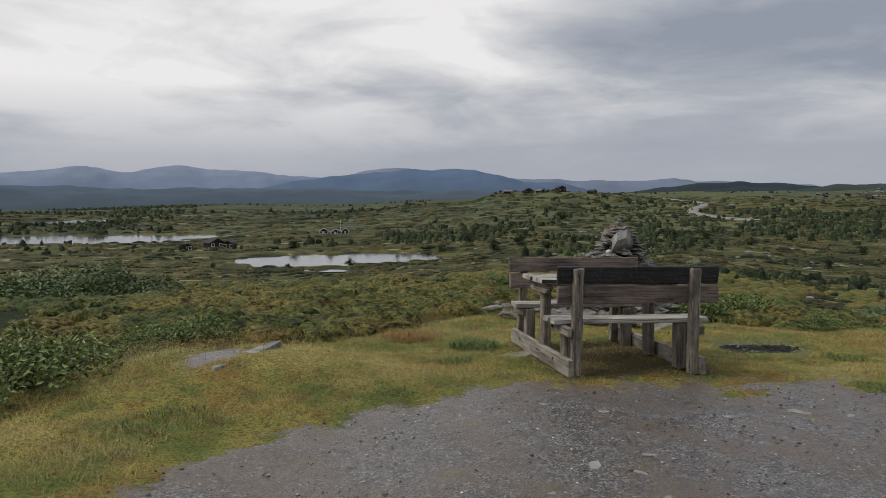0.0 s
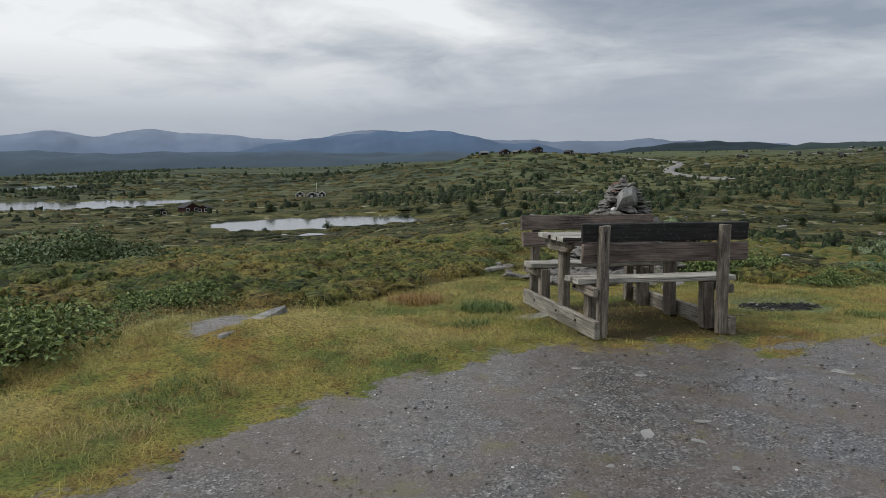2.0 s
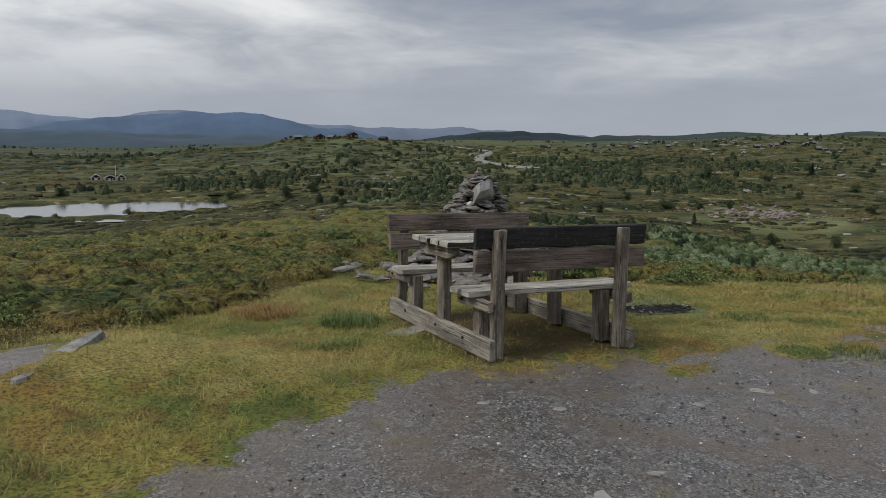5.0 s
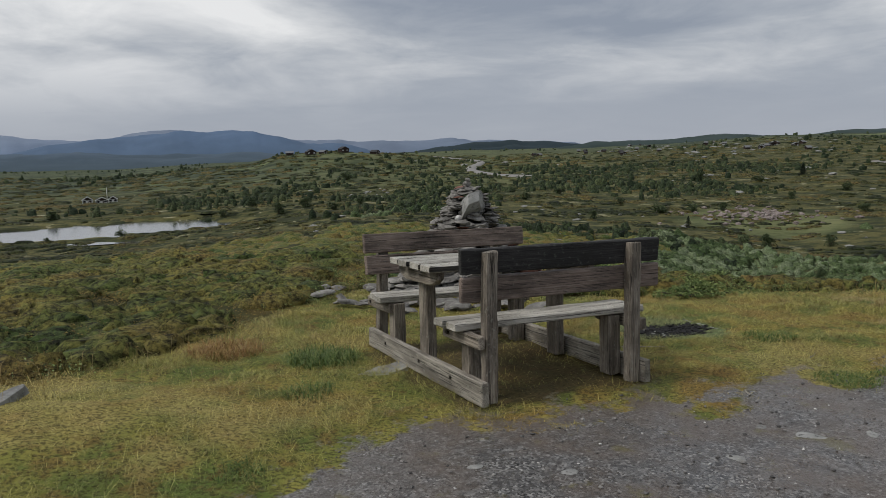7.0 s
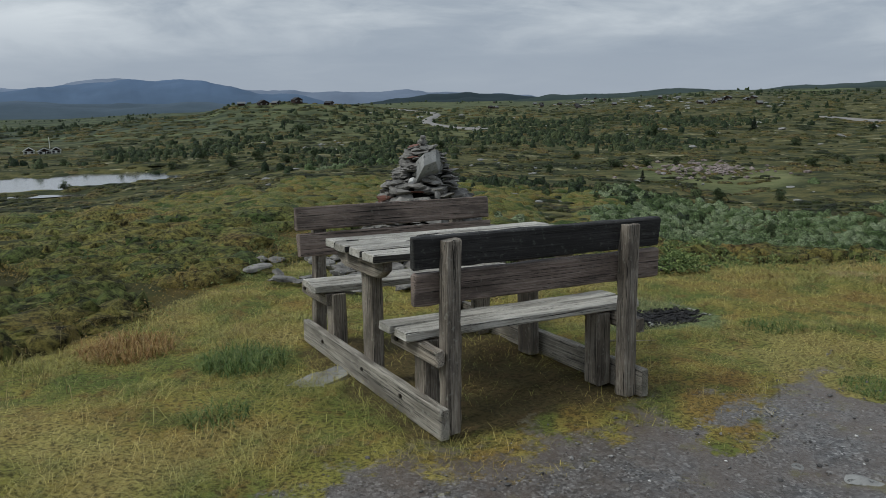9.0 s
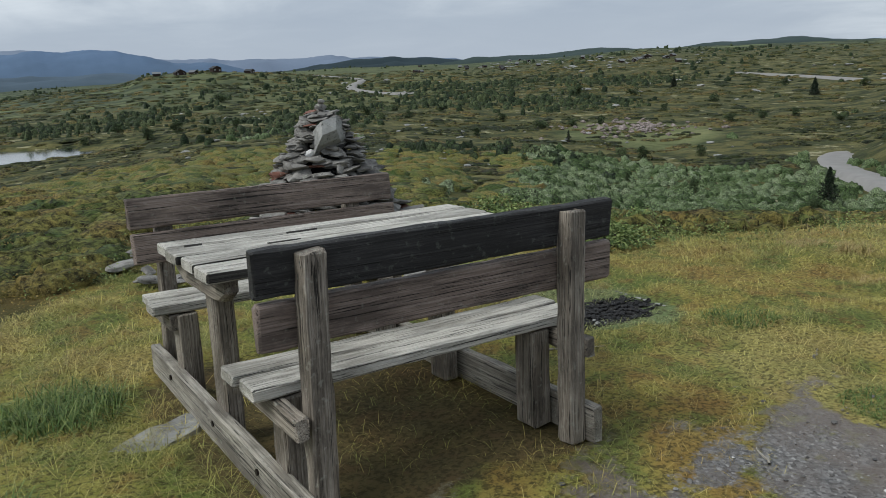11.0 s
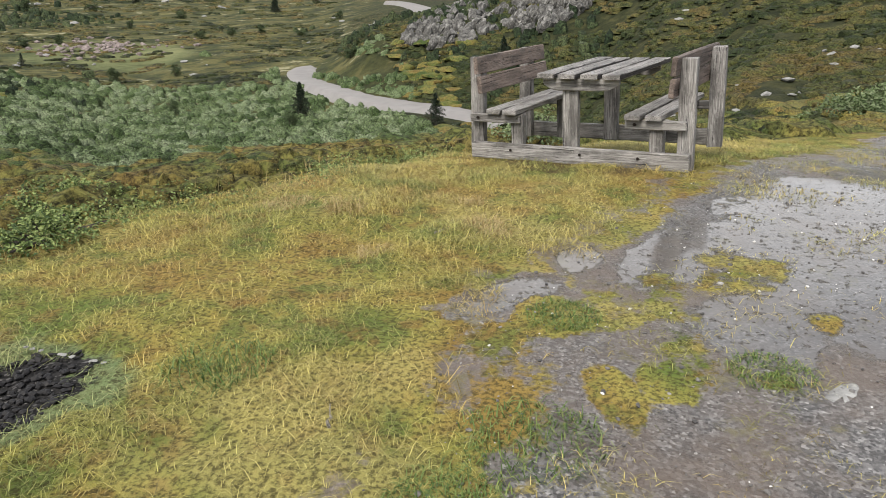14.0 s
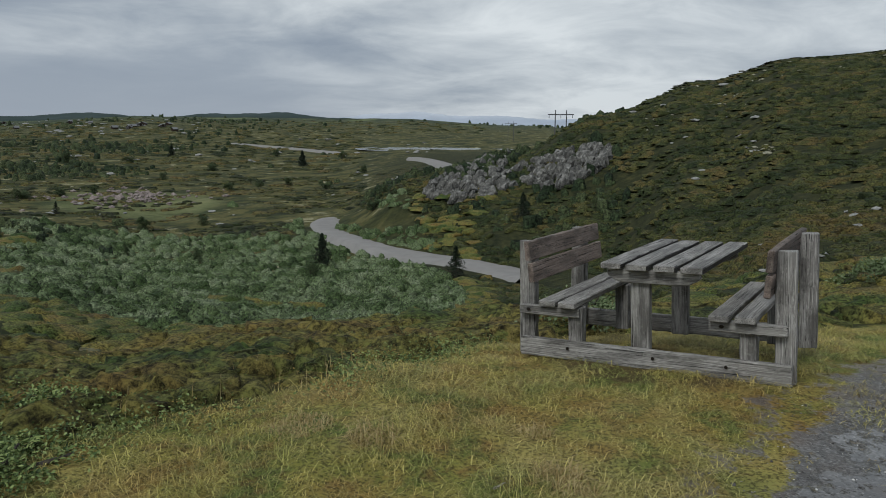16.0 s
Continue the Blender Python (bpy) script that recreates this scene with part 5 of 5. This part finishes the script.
def birch(x, y, wide, tall, seed):
    limbs, crown = BIRCHES[seed % 4]
    tree = empty("mountain_birch", pose(x, y, ground_z(x, y), 0, 0, seed * 77), "low bushy mountain birch with dark green leaves", "tree", "mountain birches on the moor")
    m = Matrix.Diagonal((wide, wide, tall, 1))
    for i, me in enumerate(limbs):
        part("limb" if i else "trunk", me, None, tree, "", m)
    part("crown", crown, None, tree, "", m)


rnd = random.Random(17)
for i, (az, el, wide, tall) in enumerate((
        (47.6, -7.3, 4.2, 4.6), (51.5, -7.0, 3.0, 3.6), (63.6, -6.1, 4.0, 3.6), (64.4, -5.2, 3.2, 4.2), (46.4, -9.0, 1.6, 3.0), (51.0, -9.6, 2.0, 3.4), (59.0, -11.0, 2.0, 3.6),
        (55.5, -4.4, 4, 4), (57.5, -4.3, 5, 4.6), (53.4, -4.6, 6, 4), (60.2, -4.6, 4.5, 4), (42.5, -4.7, 5, 4), (44.5, -4.6, 4.5, 4), (49.0, -3.8, 4, 5), (40.2, -4.8, 6, 4.5),
        (61.5, -2.4, 7, 8), (63.0, -3.4, 5, 5), (56.8, -2.2, 6, 7), (52.3, -3.2, 6, 6), (46.8, -2.6, 8, 6), (43.0, -2.5, 8, 7), (73.2, -2.2, 2.6, 3.0), (74.4, -1.4, 3.4, 3.6), (76.2, -2.4, 3, 3),
        (35.5, -5.2, 5, 5), (37.4, -4.1, 6, 5), (33.0, -3.3, 8, 6), (30.5, -3.7, 7, 6), (27.5, -3.4, 9, 7), (38.8, -7.2, 1.8, 2.4), (31.0, -8.8, 0.9, 1.3), (25.0, -3.2, 9, 7),
        (12.0, -4.2, 8, 7), (14.0, -3.9, 9, 8), (16.0, -4.1, 8, 6), (10.2, -3.6, 8, 8), (18.0, -3.8, 7, 6), (8.0, -4.3, 5, 5), (17.2, -1.9, 12, 10), (1.0, -5.3, 5, 4), (6.9, -4.8, 7, 4),
        (-3.6, -5.45, 3, 3), (-9.0, -5.3, 3, 4), (-10.5, -3.8, 6, 6), (-3.0, -3.9, 8, 6))):
    x, y, z = on_sight(az, el)
    size = 0.55 if az < 40 else 0.75
    birch(x, y, wide * size, tall * size, i)


def build_far_scrub():
    """Scattered bushes of the plain and the hills, too many to count."""
    rng = np.random.default_rng(19)
    x, y, r = polar(52000, 110, 2600, rng, -31, 82, 0.65)
    az = np.degrees(np.arctan2(x - CX, y - CY))
    d = fbm(x / (30 + 0.09 * r), y / (22 + 0.06 * r), 5, 91)
    want = np.where(az < 24, 0.2, 0.24)
    keep = (d + 0.12 * rng.normal(size=len(x)) > want) & (lake_depth(x, y) < -0.1) & ~near_road(x, y) & ((az > 24) | (r > 300) | ((az > 9) & (r > 150)))
    keep &= ~((az > 9) & (az < 30) & (r > 420) & (rng.random(len(r)) < 0.8))
    keep &= ~((az > 63) & (az < 75) & (r > 230) & (r < 900)) & ~((np.abs(az) < 4) & (r > 300) & (r < 560) & (rng.random(len(r)) < 0.8))
    keep &= ~((az > 30) & (r > 650) & (rng.random(len(r)) < 0.85))
    x, y, r = x[keep], y[keep], r[keep]
    n = len(x)
    wide = rng.uniform(0.45, 1.2, n) ** 1.4 * (0.7 + np.minimum(r, 1100) / 520)
    stuff("far_birch_scrub", cushion_mesh("far_scrub", x, y, height(x, y) - 0.1 * wide, wide, wide * rng.uniform(0.8, 1.9, n), rng, 7, 2, 0.3), FAR_MAT, "scattered dark birch scrub over the plain", "scrub")
    # low heath clumps on the plain
    x, y, r = polar(26000, 70, 1300, rng, -31, 72, 0.85)
    keep = ~near_road(x, y) & (willow_zone(x, y) < 0.5) & (lake_depth(x, y) < -0.1) & (fbm(x / 14, y / 9, 4, 93) > -0.02) & ~((np.degrees(np.arctan2(x - CX, y - CY)) > 63) & (r > 230) & (r < 900))
    x, y, r = x[keep], y[keep], r[keep]
    wide = rng.uniform(0.5, 1.5, len(x)) * (0.6 + np.minimum(r, 700) / 230)
    stuff("plain_heath", cushion_mesh("plain_heath", x, y, height(x, y) - 0.1, wide, wide * 0.3, rng, 7, 2), PLAIN_MAT, "olive and brown heath covering the plain", "heath")
    # close dark heath over the hill
    x, y, r = polar(21000, 34, 330, rng, 64, 108, 0.75)
    keep = ~near_road(x, y) & (willow_zone(x, y) < 0.5) & (fbm(x / 5, y / 5, 3, 97) > -0.3)
    x, y, r = x[keep], y[keep], r[keep]
    wide = rng.uniform(0.3, 0.95, len(x)) * (0.5 + r / 190)
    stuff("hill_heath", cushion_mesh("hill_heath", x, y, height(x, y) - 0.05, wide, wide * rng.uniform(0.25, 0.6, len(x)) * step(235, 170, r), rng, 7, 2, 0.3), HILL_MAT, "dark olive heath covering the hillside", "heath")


build_far_scrub()


# ---- rocks of the moor ----
def joined_rocks(name, spots, mat, label, category, flat=0.6, seed=0):
    """Many small rocks in one mesh: (x, y, z, size)."""
    rng = np.random.default_rng(seed)
    base = [np.array([v.co[:] for v in m.vertices]) for m in LOW_ROCKS]
    tris = [np.array([p.vertices[:] for p in m.polygons]) for m in LOW_ROCKS]
    vs, fs, count = [], [], 0
    for i, (x, y, z, s) in enumerate(spots):
        k = i % len(base)
        a = rng.uniform(0, 6.283)
        c, sn = math.cos(a), math.sin(a)
        v = base[k] * np.array([s, s * rng.uniform(0.6, 1), s * flat])
        v = np.stack([v[:, 0] * c - v[:, 1] * sn + x, v[:, 0] * sn + v[:, 1] * c + y, v[:, 2] + z], -1)
        vs.append(v)
        fs.append(tris[k] + count)
        count += len(v)
    return stuff(name, mesh_of(name, np.concatenate(vs), np.concatenate(fs)), mat, label, category)


LOW_ROCKS = [stone_mesh("low_rock", 700 + i, 0.8, 0.3, 1) for i in range(6)]


# bearing, angle of sight and spread of the stony places
HILL_STONES = ((84.0, 1.6, 0.9), (84.6, 0.0, 0.8), (88.5, 1.7, 0.8), (94.5, 4.2, 1.0), (99.0, 2.6, 0.9), (80.0, 1.5, 0.8), (97.0, 5.2, 0.8), (91.0, -1.4, 0.5), (86.2, 3.2, 0.7), (91.5, 3.6, 0.8))
LICHEN = rock_material("lichened_stone", (0.12, 0.115, 0.085), (0.27, 0.26, 0.19), (0.42, 0.41, 0.32), 1.2)


def build_rocks():
    rng = np.random.default_rng(23)
    x, y, r = polar(1500, 40, 900, rng, 14, 106, 0.9)
    keep = (fbm(x / (10 + 0.05 * r), y / (10 + 0.05 * r), 3, 95) > 0.15) & ~near_road(x, y) & (willow_zone(x, y) < 0.4)
    x, y, r = x[keep], y[keep], r[keep]
    s = rng.uniform(0.5, 1.6, len(x)) * (0.5 + r / 130)
    joined_rocks("pale_rocks", list(zip(x, y, height(x, y) + 0.1 * s, s)), BOULDER, "pale lichened rocks showing through the heath", "rocks", 0.35, 1)
    # pale lichened stones breaking through the heath of the hill
    spots = []
    for az, el, wide in HILL_STONES:
        for _ in range(16):
            x, y, z = on_sight(az + rng.normal(0, wide), el + rng.normal(0, wide * 0.45))
            spots.append((x, y, z + 0.12, rng.uniform(0.5, 1.7)))
    joined_rocks("hill_stones", spots, LICHEN, "pale lichened stones in the heath of the hill", "rocks", 0.4, 8)
    # broken reddish slope beyond the thicket
    spots = []
    for az, el in zip(rng.normal(46.3, 2.4, 170), rng.normal(-4.95, 0.28, 170)):
        x, y, z = on_sight(az, el)
        spots.append((x, y, z + 0.2, rng.uniform(1.0, 3.4)))
    joined_rocks("scree_rocks", spots, SCREE, "broken reddish-grey rock on a low slope", "rocks", 0.55, 2)
    # rock and white cabins far on the ridge
    spots = [(*on_sight(a, e)[:2], on_sight(a, e)[2] + 0.5, rng.uniform(4, 12)) for a, e in zip(rng.uniform(34, 52, 90), rng.normal(-0.1, 0.25, 90))]
    joined_rocks("ridge_rocks", spots, BOULDER, "pale bare rock along the far ridge", "rocks", 0.3, 3)


build_rocks()


def build_cliff():
    """Fractured rock face at the end of the hill."""
    rnd = random.Random(29)
    x0, y0, z0 = on_sight(72, -4.3)
    cliff = empty("rock_outcrop", pose(x0, y0, z0), "fractured pale grey rock outcrop on the hillside", "rock outcrop")
    blocks = []
    for i in range(5):
        me = stone_mesh("rock_block", 760 + i, 0.9, 0.5, 2)
        me.materials.append(CLIFF)
        blocks.append(me)

    def top(az):
        return float(np.interp(az, (67.4, 69.5, 71.5, 73.2, 74.5, 76, 78, 80, 80.8), (-4.9, -3.2, -2.4, -1.8, -2.6, -2.5, -1.7, -1.5, -2.0)))

    def foot(az):
        return float(np.interp(az, (67.4, 69.5, 71.5, 73.2, 74.5, 76, 78, 80, 80.8), (-5.3, -5.5, -5.3, -4.9, -4.2, -4.6, -4.3, -3.0, -2.4)))

    for i in range(420):
        az = 67.5 + 13.2 * rnd.random()
        if 73.4 < az < 75.6 and rnd.random() < 0.7:
            continue
        el = foot(az) + (top(az) - foot(az)) * rnd.random()
        r = sight_r(az, el, 100)
        x, y = at(az, r)
        z = EYE_Z + r * math.tan(radians(el))
        s = rnd.uniform(1.8, 3.8)
        m = pose(x - x0, y - y0, z - z0 + 0.12 * s, rnd.uniform(-8, 8), rnd.uniform(6, 22), -az + rnd.uniform(-25, 25)) @ Matrix.Diagonal((s * 0.8, s * 0.95, s * 1.1, 1))
        part("rock_block", rnd.choice(blocks), None, cliff, "", m)


build_cliff()


# ---- loose stones near the path ----
def lone_stone(x, y, s, me, label, squash=1.0, turn=0.0, sink=0.0, long=1.0):
    ob = new("stone", me)
    ob.matrix_basis = pose(x, y, ground_z(x, y) + sink, 0, 0, turn) @ Matrix.Diagonal((s * long, s, s * squash, 1))
    tagged(ob, label, "stone", "stones on the lay-by")


for i, (x, y, s, pale) in enumerate(((-0.96, -1.9, 0.10, 0), (-0.4, -2.1, 0.20, 1), (1.40, -1.22, 0.26, 1), (0.83, -1.31, 0.16, 1), (-0.34, -0.86, 0.11, 1), (0.02, -1.1, 0.16, 1), (1.28, -1.03, 0.12, 1),
                                     (-0.2, -2.25, 0.12, 1), (-0.75, -2.45, 0.09, 1), (-0.05, -2.0, 0.14, 1), (1.7, -1.35, 0.14, 1), (-0.2, -2.6, 0.1, 1), (3.2, -2.2, 0.18, 1))):
    me = (BOULDER_ROUND if pale else SLATE_ROUND)[i % 6]
    lone_stone(x, y, s * 0.62, me, "flat pale stone set in the gravel" if pale else "dark slate stone lying on the gravel", 0.16 if pale else 0.4, 40 * i, 0.0, 1.3)
slab_stone(-0.11, 0.97, 0.42, 0.27, 0.025, 25, 5, "flat grey slab in the grass beside the skid")
slab_stone(-2.55, 0.66, 1.3, 0.17, 0.002, 66.5, 9, "long pale slab edging a bare gravel patch")
slab_stone(3.57, -1.74, 0.22, 0.10, 0.002, -30, 12, "pale flat slab bedded in the wet gravel")


def twig(x, y, length, turn, seed):
    rnd = random.Random(seed)
    bm = bmesh.new()
    a = Vector((0, 0, 0.008))
    for i in range(5):
        b = a + Vector((length / 5, rnd.uniform(-0.012, 0.012), rnd.uniform(-0.003, 0.004)))
        stick(bm, a, b, 0.007 - 0.001 * i, 0.006 - 0.001 * i)
        a = b
    me = bpy.data.meshes.new("twig")
    bm.to_mesh(me)
    bm.free()
    me.materials.append(WOOD_SKID)
    ob = new("twig", me)
    ob.matrix_basis = pose(x, y, ground_z(x, y), 0, 0, turn)
    tagged(ob, "dry bare twig lying on the ground", "twig")


for i, (x, y, length, turn) in enumerate(((1.80, 0.84, 0.34, -30), (1.62, -0.62, 0.12, 60), (2.75, -0.1, 0.14, 20), (4.86, 0.3, 0.12, -15))):
    twig(x, y, length, turn, i)


def build_pebbles():
    rng = np.random.default_rng(37)
    n = 11000
    x, y = rng.uniform(-4, 8, n), rng.uniform(-5, 0.2, n)
    keep = (y < edge_y(x) + 0.25 * rng.random(n)) & (np.hypot(x + 1, y + 2.5) < 8)
    x, y = x[keep], y[keep]
    s = 0.007 + 0.03 * rng.random(len(x)) ** 9 + 0.008 * rng.random(len(x))
    joined_rocks("gravel_pebbles", list(zip(x, y, height(x, y) + 0.1 * s, s)), PEBBLE, "small grey pebbles strewn over the gravel", "gravel", 0.6, 4)
    n = 420
    x, y = rng.uniform(-3, 7, n), rng.uniform(-4, 0, n)
    keep = y < edge_y(x) - 0.05
    x, y = x[keep], y[keep]
    s = 0.010 + 0.02 * rng.random(len(x)) ** 2
    joined_rocks("pale_pebbles", list(zip(x, y, height(x, y) + 0.1 * s, s)), QUARTZ, "scattered whitish pebbles on the gravel", "gravel", 0.6, 5)
    a, k = rng.uniform(0, 6.283, 420), np.sqrt(rng.random(420))
    x, y = 2.52 + 0.42 * k * np.cos(a), 1.15 + 0.25 * k * np.sin(a)
    s = rng.uniform(0.015, 0.055, 420)
    joined_rocks("charred_wood", list(zip(x, y, height(x, y) + 0.2 * s, s)), CHAR, "black charcoal and burnt scraps of an old fire", "fire remains", 0.5, 6)
    spots = [(2.52 + 0.36 * math.cos(i * 2.1), 1.15 + 0.2 * math.sin(i * 1.3), ground_z(2.5, 1.15) + 0.02, 0.035) for i in range(26)]
    joined_rocks("ash_flakes", spots, BOULDER, "pale grey flakes among the charcoal", "fire remains", 0.4, 7)


CHAR = plain("charcoal", (0.014, 0.013, 0.013), 0.6, 0.4, 30)
build_pebbles()


# ---- cabins and pylons ----
def cabin(az, el, wide, deep, wall_h, roof_h, turn, wall_m, roof_m, label, trim_m=None, lift=0.0):
    x, y, z = on_sight(az, el)
    house = empty("cabin", pose(x, y, z - 0.2 + lift, 0, 0, turn - az), label, "cabin", "cabins on the moor")
    w, d = wide / 2, deep / 2
    bm = bmesh.new()
    low = [bm.verts.new(p) for p in ((-w, -d, 0), (w, -d, 0), (w, d, 0), (-w, d, 0))]
    top = [bm.verts.new(p) for p in ((-w, -d, wall_h), (w, -d, wall_h), (w, d, wall_h), (-w, d, wall_h))]
    g = [bm.verts.new((0, -d, wall_h + roof_h)), bm.verts.new((0, d, wall_h + roof_h))]
    bm.faces.new((low[0], low[1], top[1], g[0], top[0]))
    bm.faces.new((low[2], low[3], top[3], g[1], top[2]))
    bm.faces.new((low[1], low[2], top[2], top[1]))
    bm.faces.new((low[3], low[0], top[0], top[3]))
    part("wall", bm, wall_m, house)
    bm = bmesh.new()
    o, t = 0.5, 0.22
    for sgn in (-1, 1):
        slope = roof_h / w
        quad = [(0, wall_h + roof_h), (sgn * (w + o), wall_h - o * slope)]
        ring = []
        for yy in (-d - o, d + o):
            for (px, pz) in quad:
                ring.append((bm.verts.new((px, yy, pz)), bm.verts.new((px, yy, pz + t))))
        a, b, c, e = ring
        for f in ((a[1], b[1], e[1], c[1]), (a[0], c[0], e[0], b[0]), (a[0], b[0], b[1], a[1]), (c[0], c[1], e[1], e[0]), (b[0], e[0], e[1], b[1]), (a[0], a[1], c[1], c[0])):
            bm.faces.new(f)
    bmesh.ops.recalc_face_normals(bm, faces=bm.faces)
    part("roof", bm, roof_m, house)

    def slab(name, px, pz, sx, sz, mat, label="", dy=0.06):
        bm = bmesh.new()
        bmesh.ops.create_cube(bm, size=1)
        for v in bm.verts:
            v.co = Vector((v.co.x * sx + px, v.co.y * dy * 2 - d, v.co.z * sz + pz))
        return part(name, bm, mat, house, label)

    slab("door", -w * 0.1, wall_h * 0.42, 1.0, wall_h * 0.82, trim_m or wall_m)
    for px in (-w * 0.6, w * 0.55):
        slab("window_frame", px, wall_h * 0.58, 1.5, 1.3, trim_m or WHITE, "white window frame", 0.07)
        slab("pane", px, wall_h * 0.58, 1.15, 0.95, GLASS, "dark window pane", 0.10)
    if trim_m:
        for sgn in (-1, 1):
            bm = bmesh.new()
            a, b = Vector((0, -d - o - 0.05, wall_h + roof_h + 0.1)), Vector((sgn * (w + o), -d - o - 0.05, wall_h - o * roof_h / w + 0.1))
            stick(bm, a, b, 0.22, 0.22, 4)
            part("barge_board", bm, trim_m, house, "white barge board")
            bm = bmesh.new()
            stick(bm, Vector((sgn * w, -d - 0.08, 0)), Vector((sgn * w, -d - 0.08, wall_h)), 0.2, 0.2, 4)
            part("corner_board", bm, trim_m, house, "white corner board")
    return house


RED_L, DARK_L, TRIM_L, GREY_L = "dark red timber cabin above the pond", "dark timber cabin with a low roof", "dark cabin outlined with white boards", "grey-roofed cabin on the ridge"
cabin(-8.7, -3.7, 6.5, 5, 2.2, 1.5, 30, TIMBER_RED, ROOF, RED_L)
cabin(-7.6, -3.75, 4.5, 4, 1.8, 1.1, -20, TIMBER_RED, ROOF, "low dark red annex beside the cabin")
cabin(-10.6, -3.85, 3.5, 3, 1.7, 0.9, 10, TIMBER_DARK, ROOF, "small dark timber shed near the lake")
cabin(-0.7, -2.85, 4.4, 5, 1.8, 1.4, 0, TIMBER_DARK, ROOF, TRIM_L, WHITE)
cabin(0.2, -2.88, 5.4, 5, 1.5, 1.4, 0, TIMBER_DARK, ROOF, TRIM_L, WHITE)
cabin(0.9, -2.86, 3.6, 4, 1.8, 1.2, 0, TIMBER_DARK, ROOF, TRIM_L, WHITE)
for az, el, w, d, h, rh, tn, m in ((13.2, 0.06, 16, 9, 2.6, 2.0, 90, ROOF_GREY), (14.7, 0.05, 12, 9, 3.4, 3.2, 20, ROOF), (15.6, 0.08, 9, 7, 2.6, 2.0, 60, ROOF_GREY), (17.1, 0.14, 11, 9, 5.0, 2.6, 30, ROOF),
                                   (19.4, 0.0, 14, 8, 2.8, 2.2, 70, ROOF), (20.6, 0.02, 15, 8, 3.0, 2.4, 80, ROOF), (21.6, 0.02, 12, 8, 3.0, 2.4, 20, ROOF), (22.5, 0.0, 13, 8, 2.8, 2.2, 90, ROOF)):
    cabin(az, el, w * 0.8, d * 0.8, h * 0.8, rh * 0.8, tn, TIMBER_DARK, m, DARK_L)
rnd = random.Random(31)
for i in range(26):
    az, el = rnd.uniform(31, 50), rnd.uniform(-0.5, 0.12)
    cabin(az, el, rnd.uniform(5, 8), 5, 2.2, 1.8, rnd.uniform(0, 180), TIMBER_DARK, rnd.choice((ROOF, ROOF_GREY, ROOF_GREY)), GREY_L)
bm = bmesh.new()
stick(bm, Vector((0, 0, 0)), Vector((0, 0, 7)), 0.14, 0.1, 6)
x, y, z = on_sight(0.55, -2.76)
pole = new("flagpole", bpy.data.meshes.new("flagpole"))
bm.to_mesh(pole.data)
bm.free()
give(pole, WHITE).location = (x, y, z)
tagged(pole, "slender white flagpole beside the cabins", "flagpole")


def pylon(az, r, top_el, tall, spread):
    x, y = at(az, r)
    top_z = EYE_Z + r * math.tan(radians(top_el))
    base = min(ground_z(x, y), top_z - tall)
    tall = top_z - base
    p = empty("power_pylon", pose(x, y, base, 0, 0, -az), "timber double-pole power pylon with a crossarm", "pylon", "power line pylons")
    for sx in (-0.5, 0.5):
        bm = bmesh.new()
        stick(bm, Vector((sx * spread, 0, 0)), Vector((sx * spread, 0, tall)), 0.24, 0.18, 7)
        part("pole", bm, STEEL, p)
    bm = bmesh.new()
    stick(bm, Vector((-1.15 * spread, 0, tall - 1.6)), Vector((1.15 * spread, 0, tall - 1.6)), 0.18, 0.18, 5)
    part("crossarm", bm, STEEL, p)
    for sx in (-1.05, 0, 1.05):
        bm = bmesh.new()
        stick(bm, Vector((sx * spread, 0, tall - 1.7)), Vector((sx * spread, 0, tall - 2.9)), 0.1, 0.12, 6)
        part("insulator", bm, GLASS, p)


pylon(77.4, 300, 1.25, 12, 4.2)
pylon(73.9, 720, 0.42, 12, 5.0)
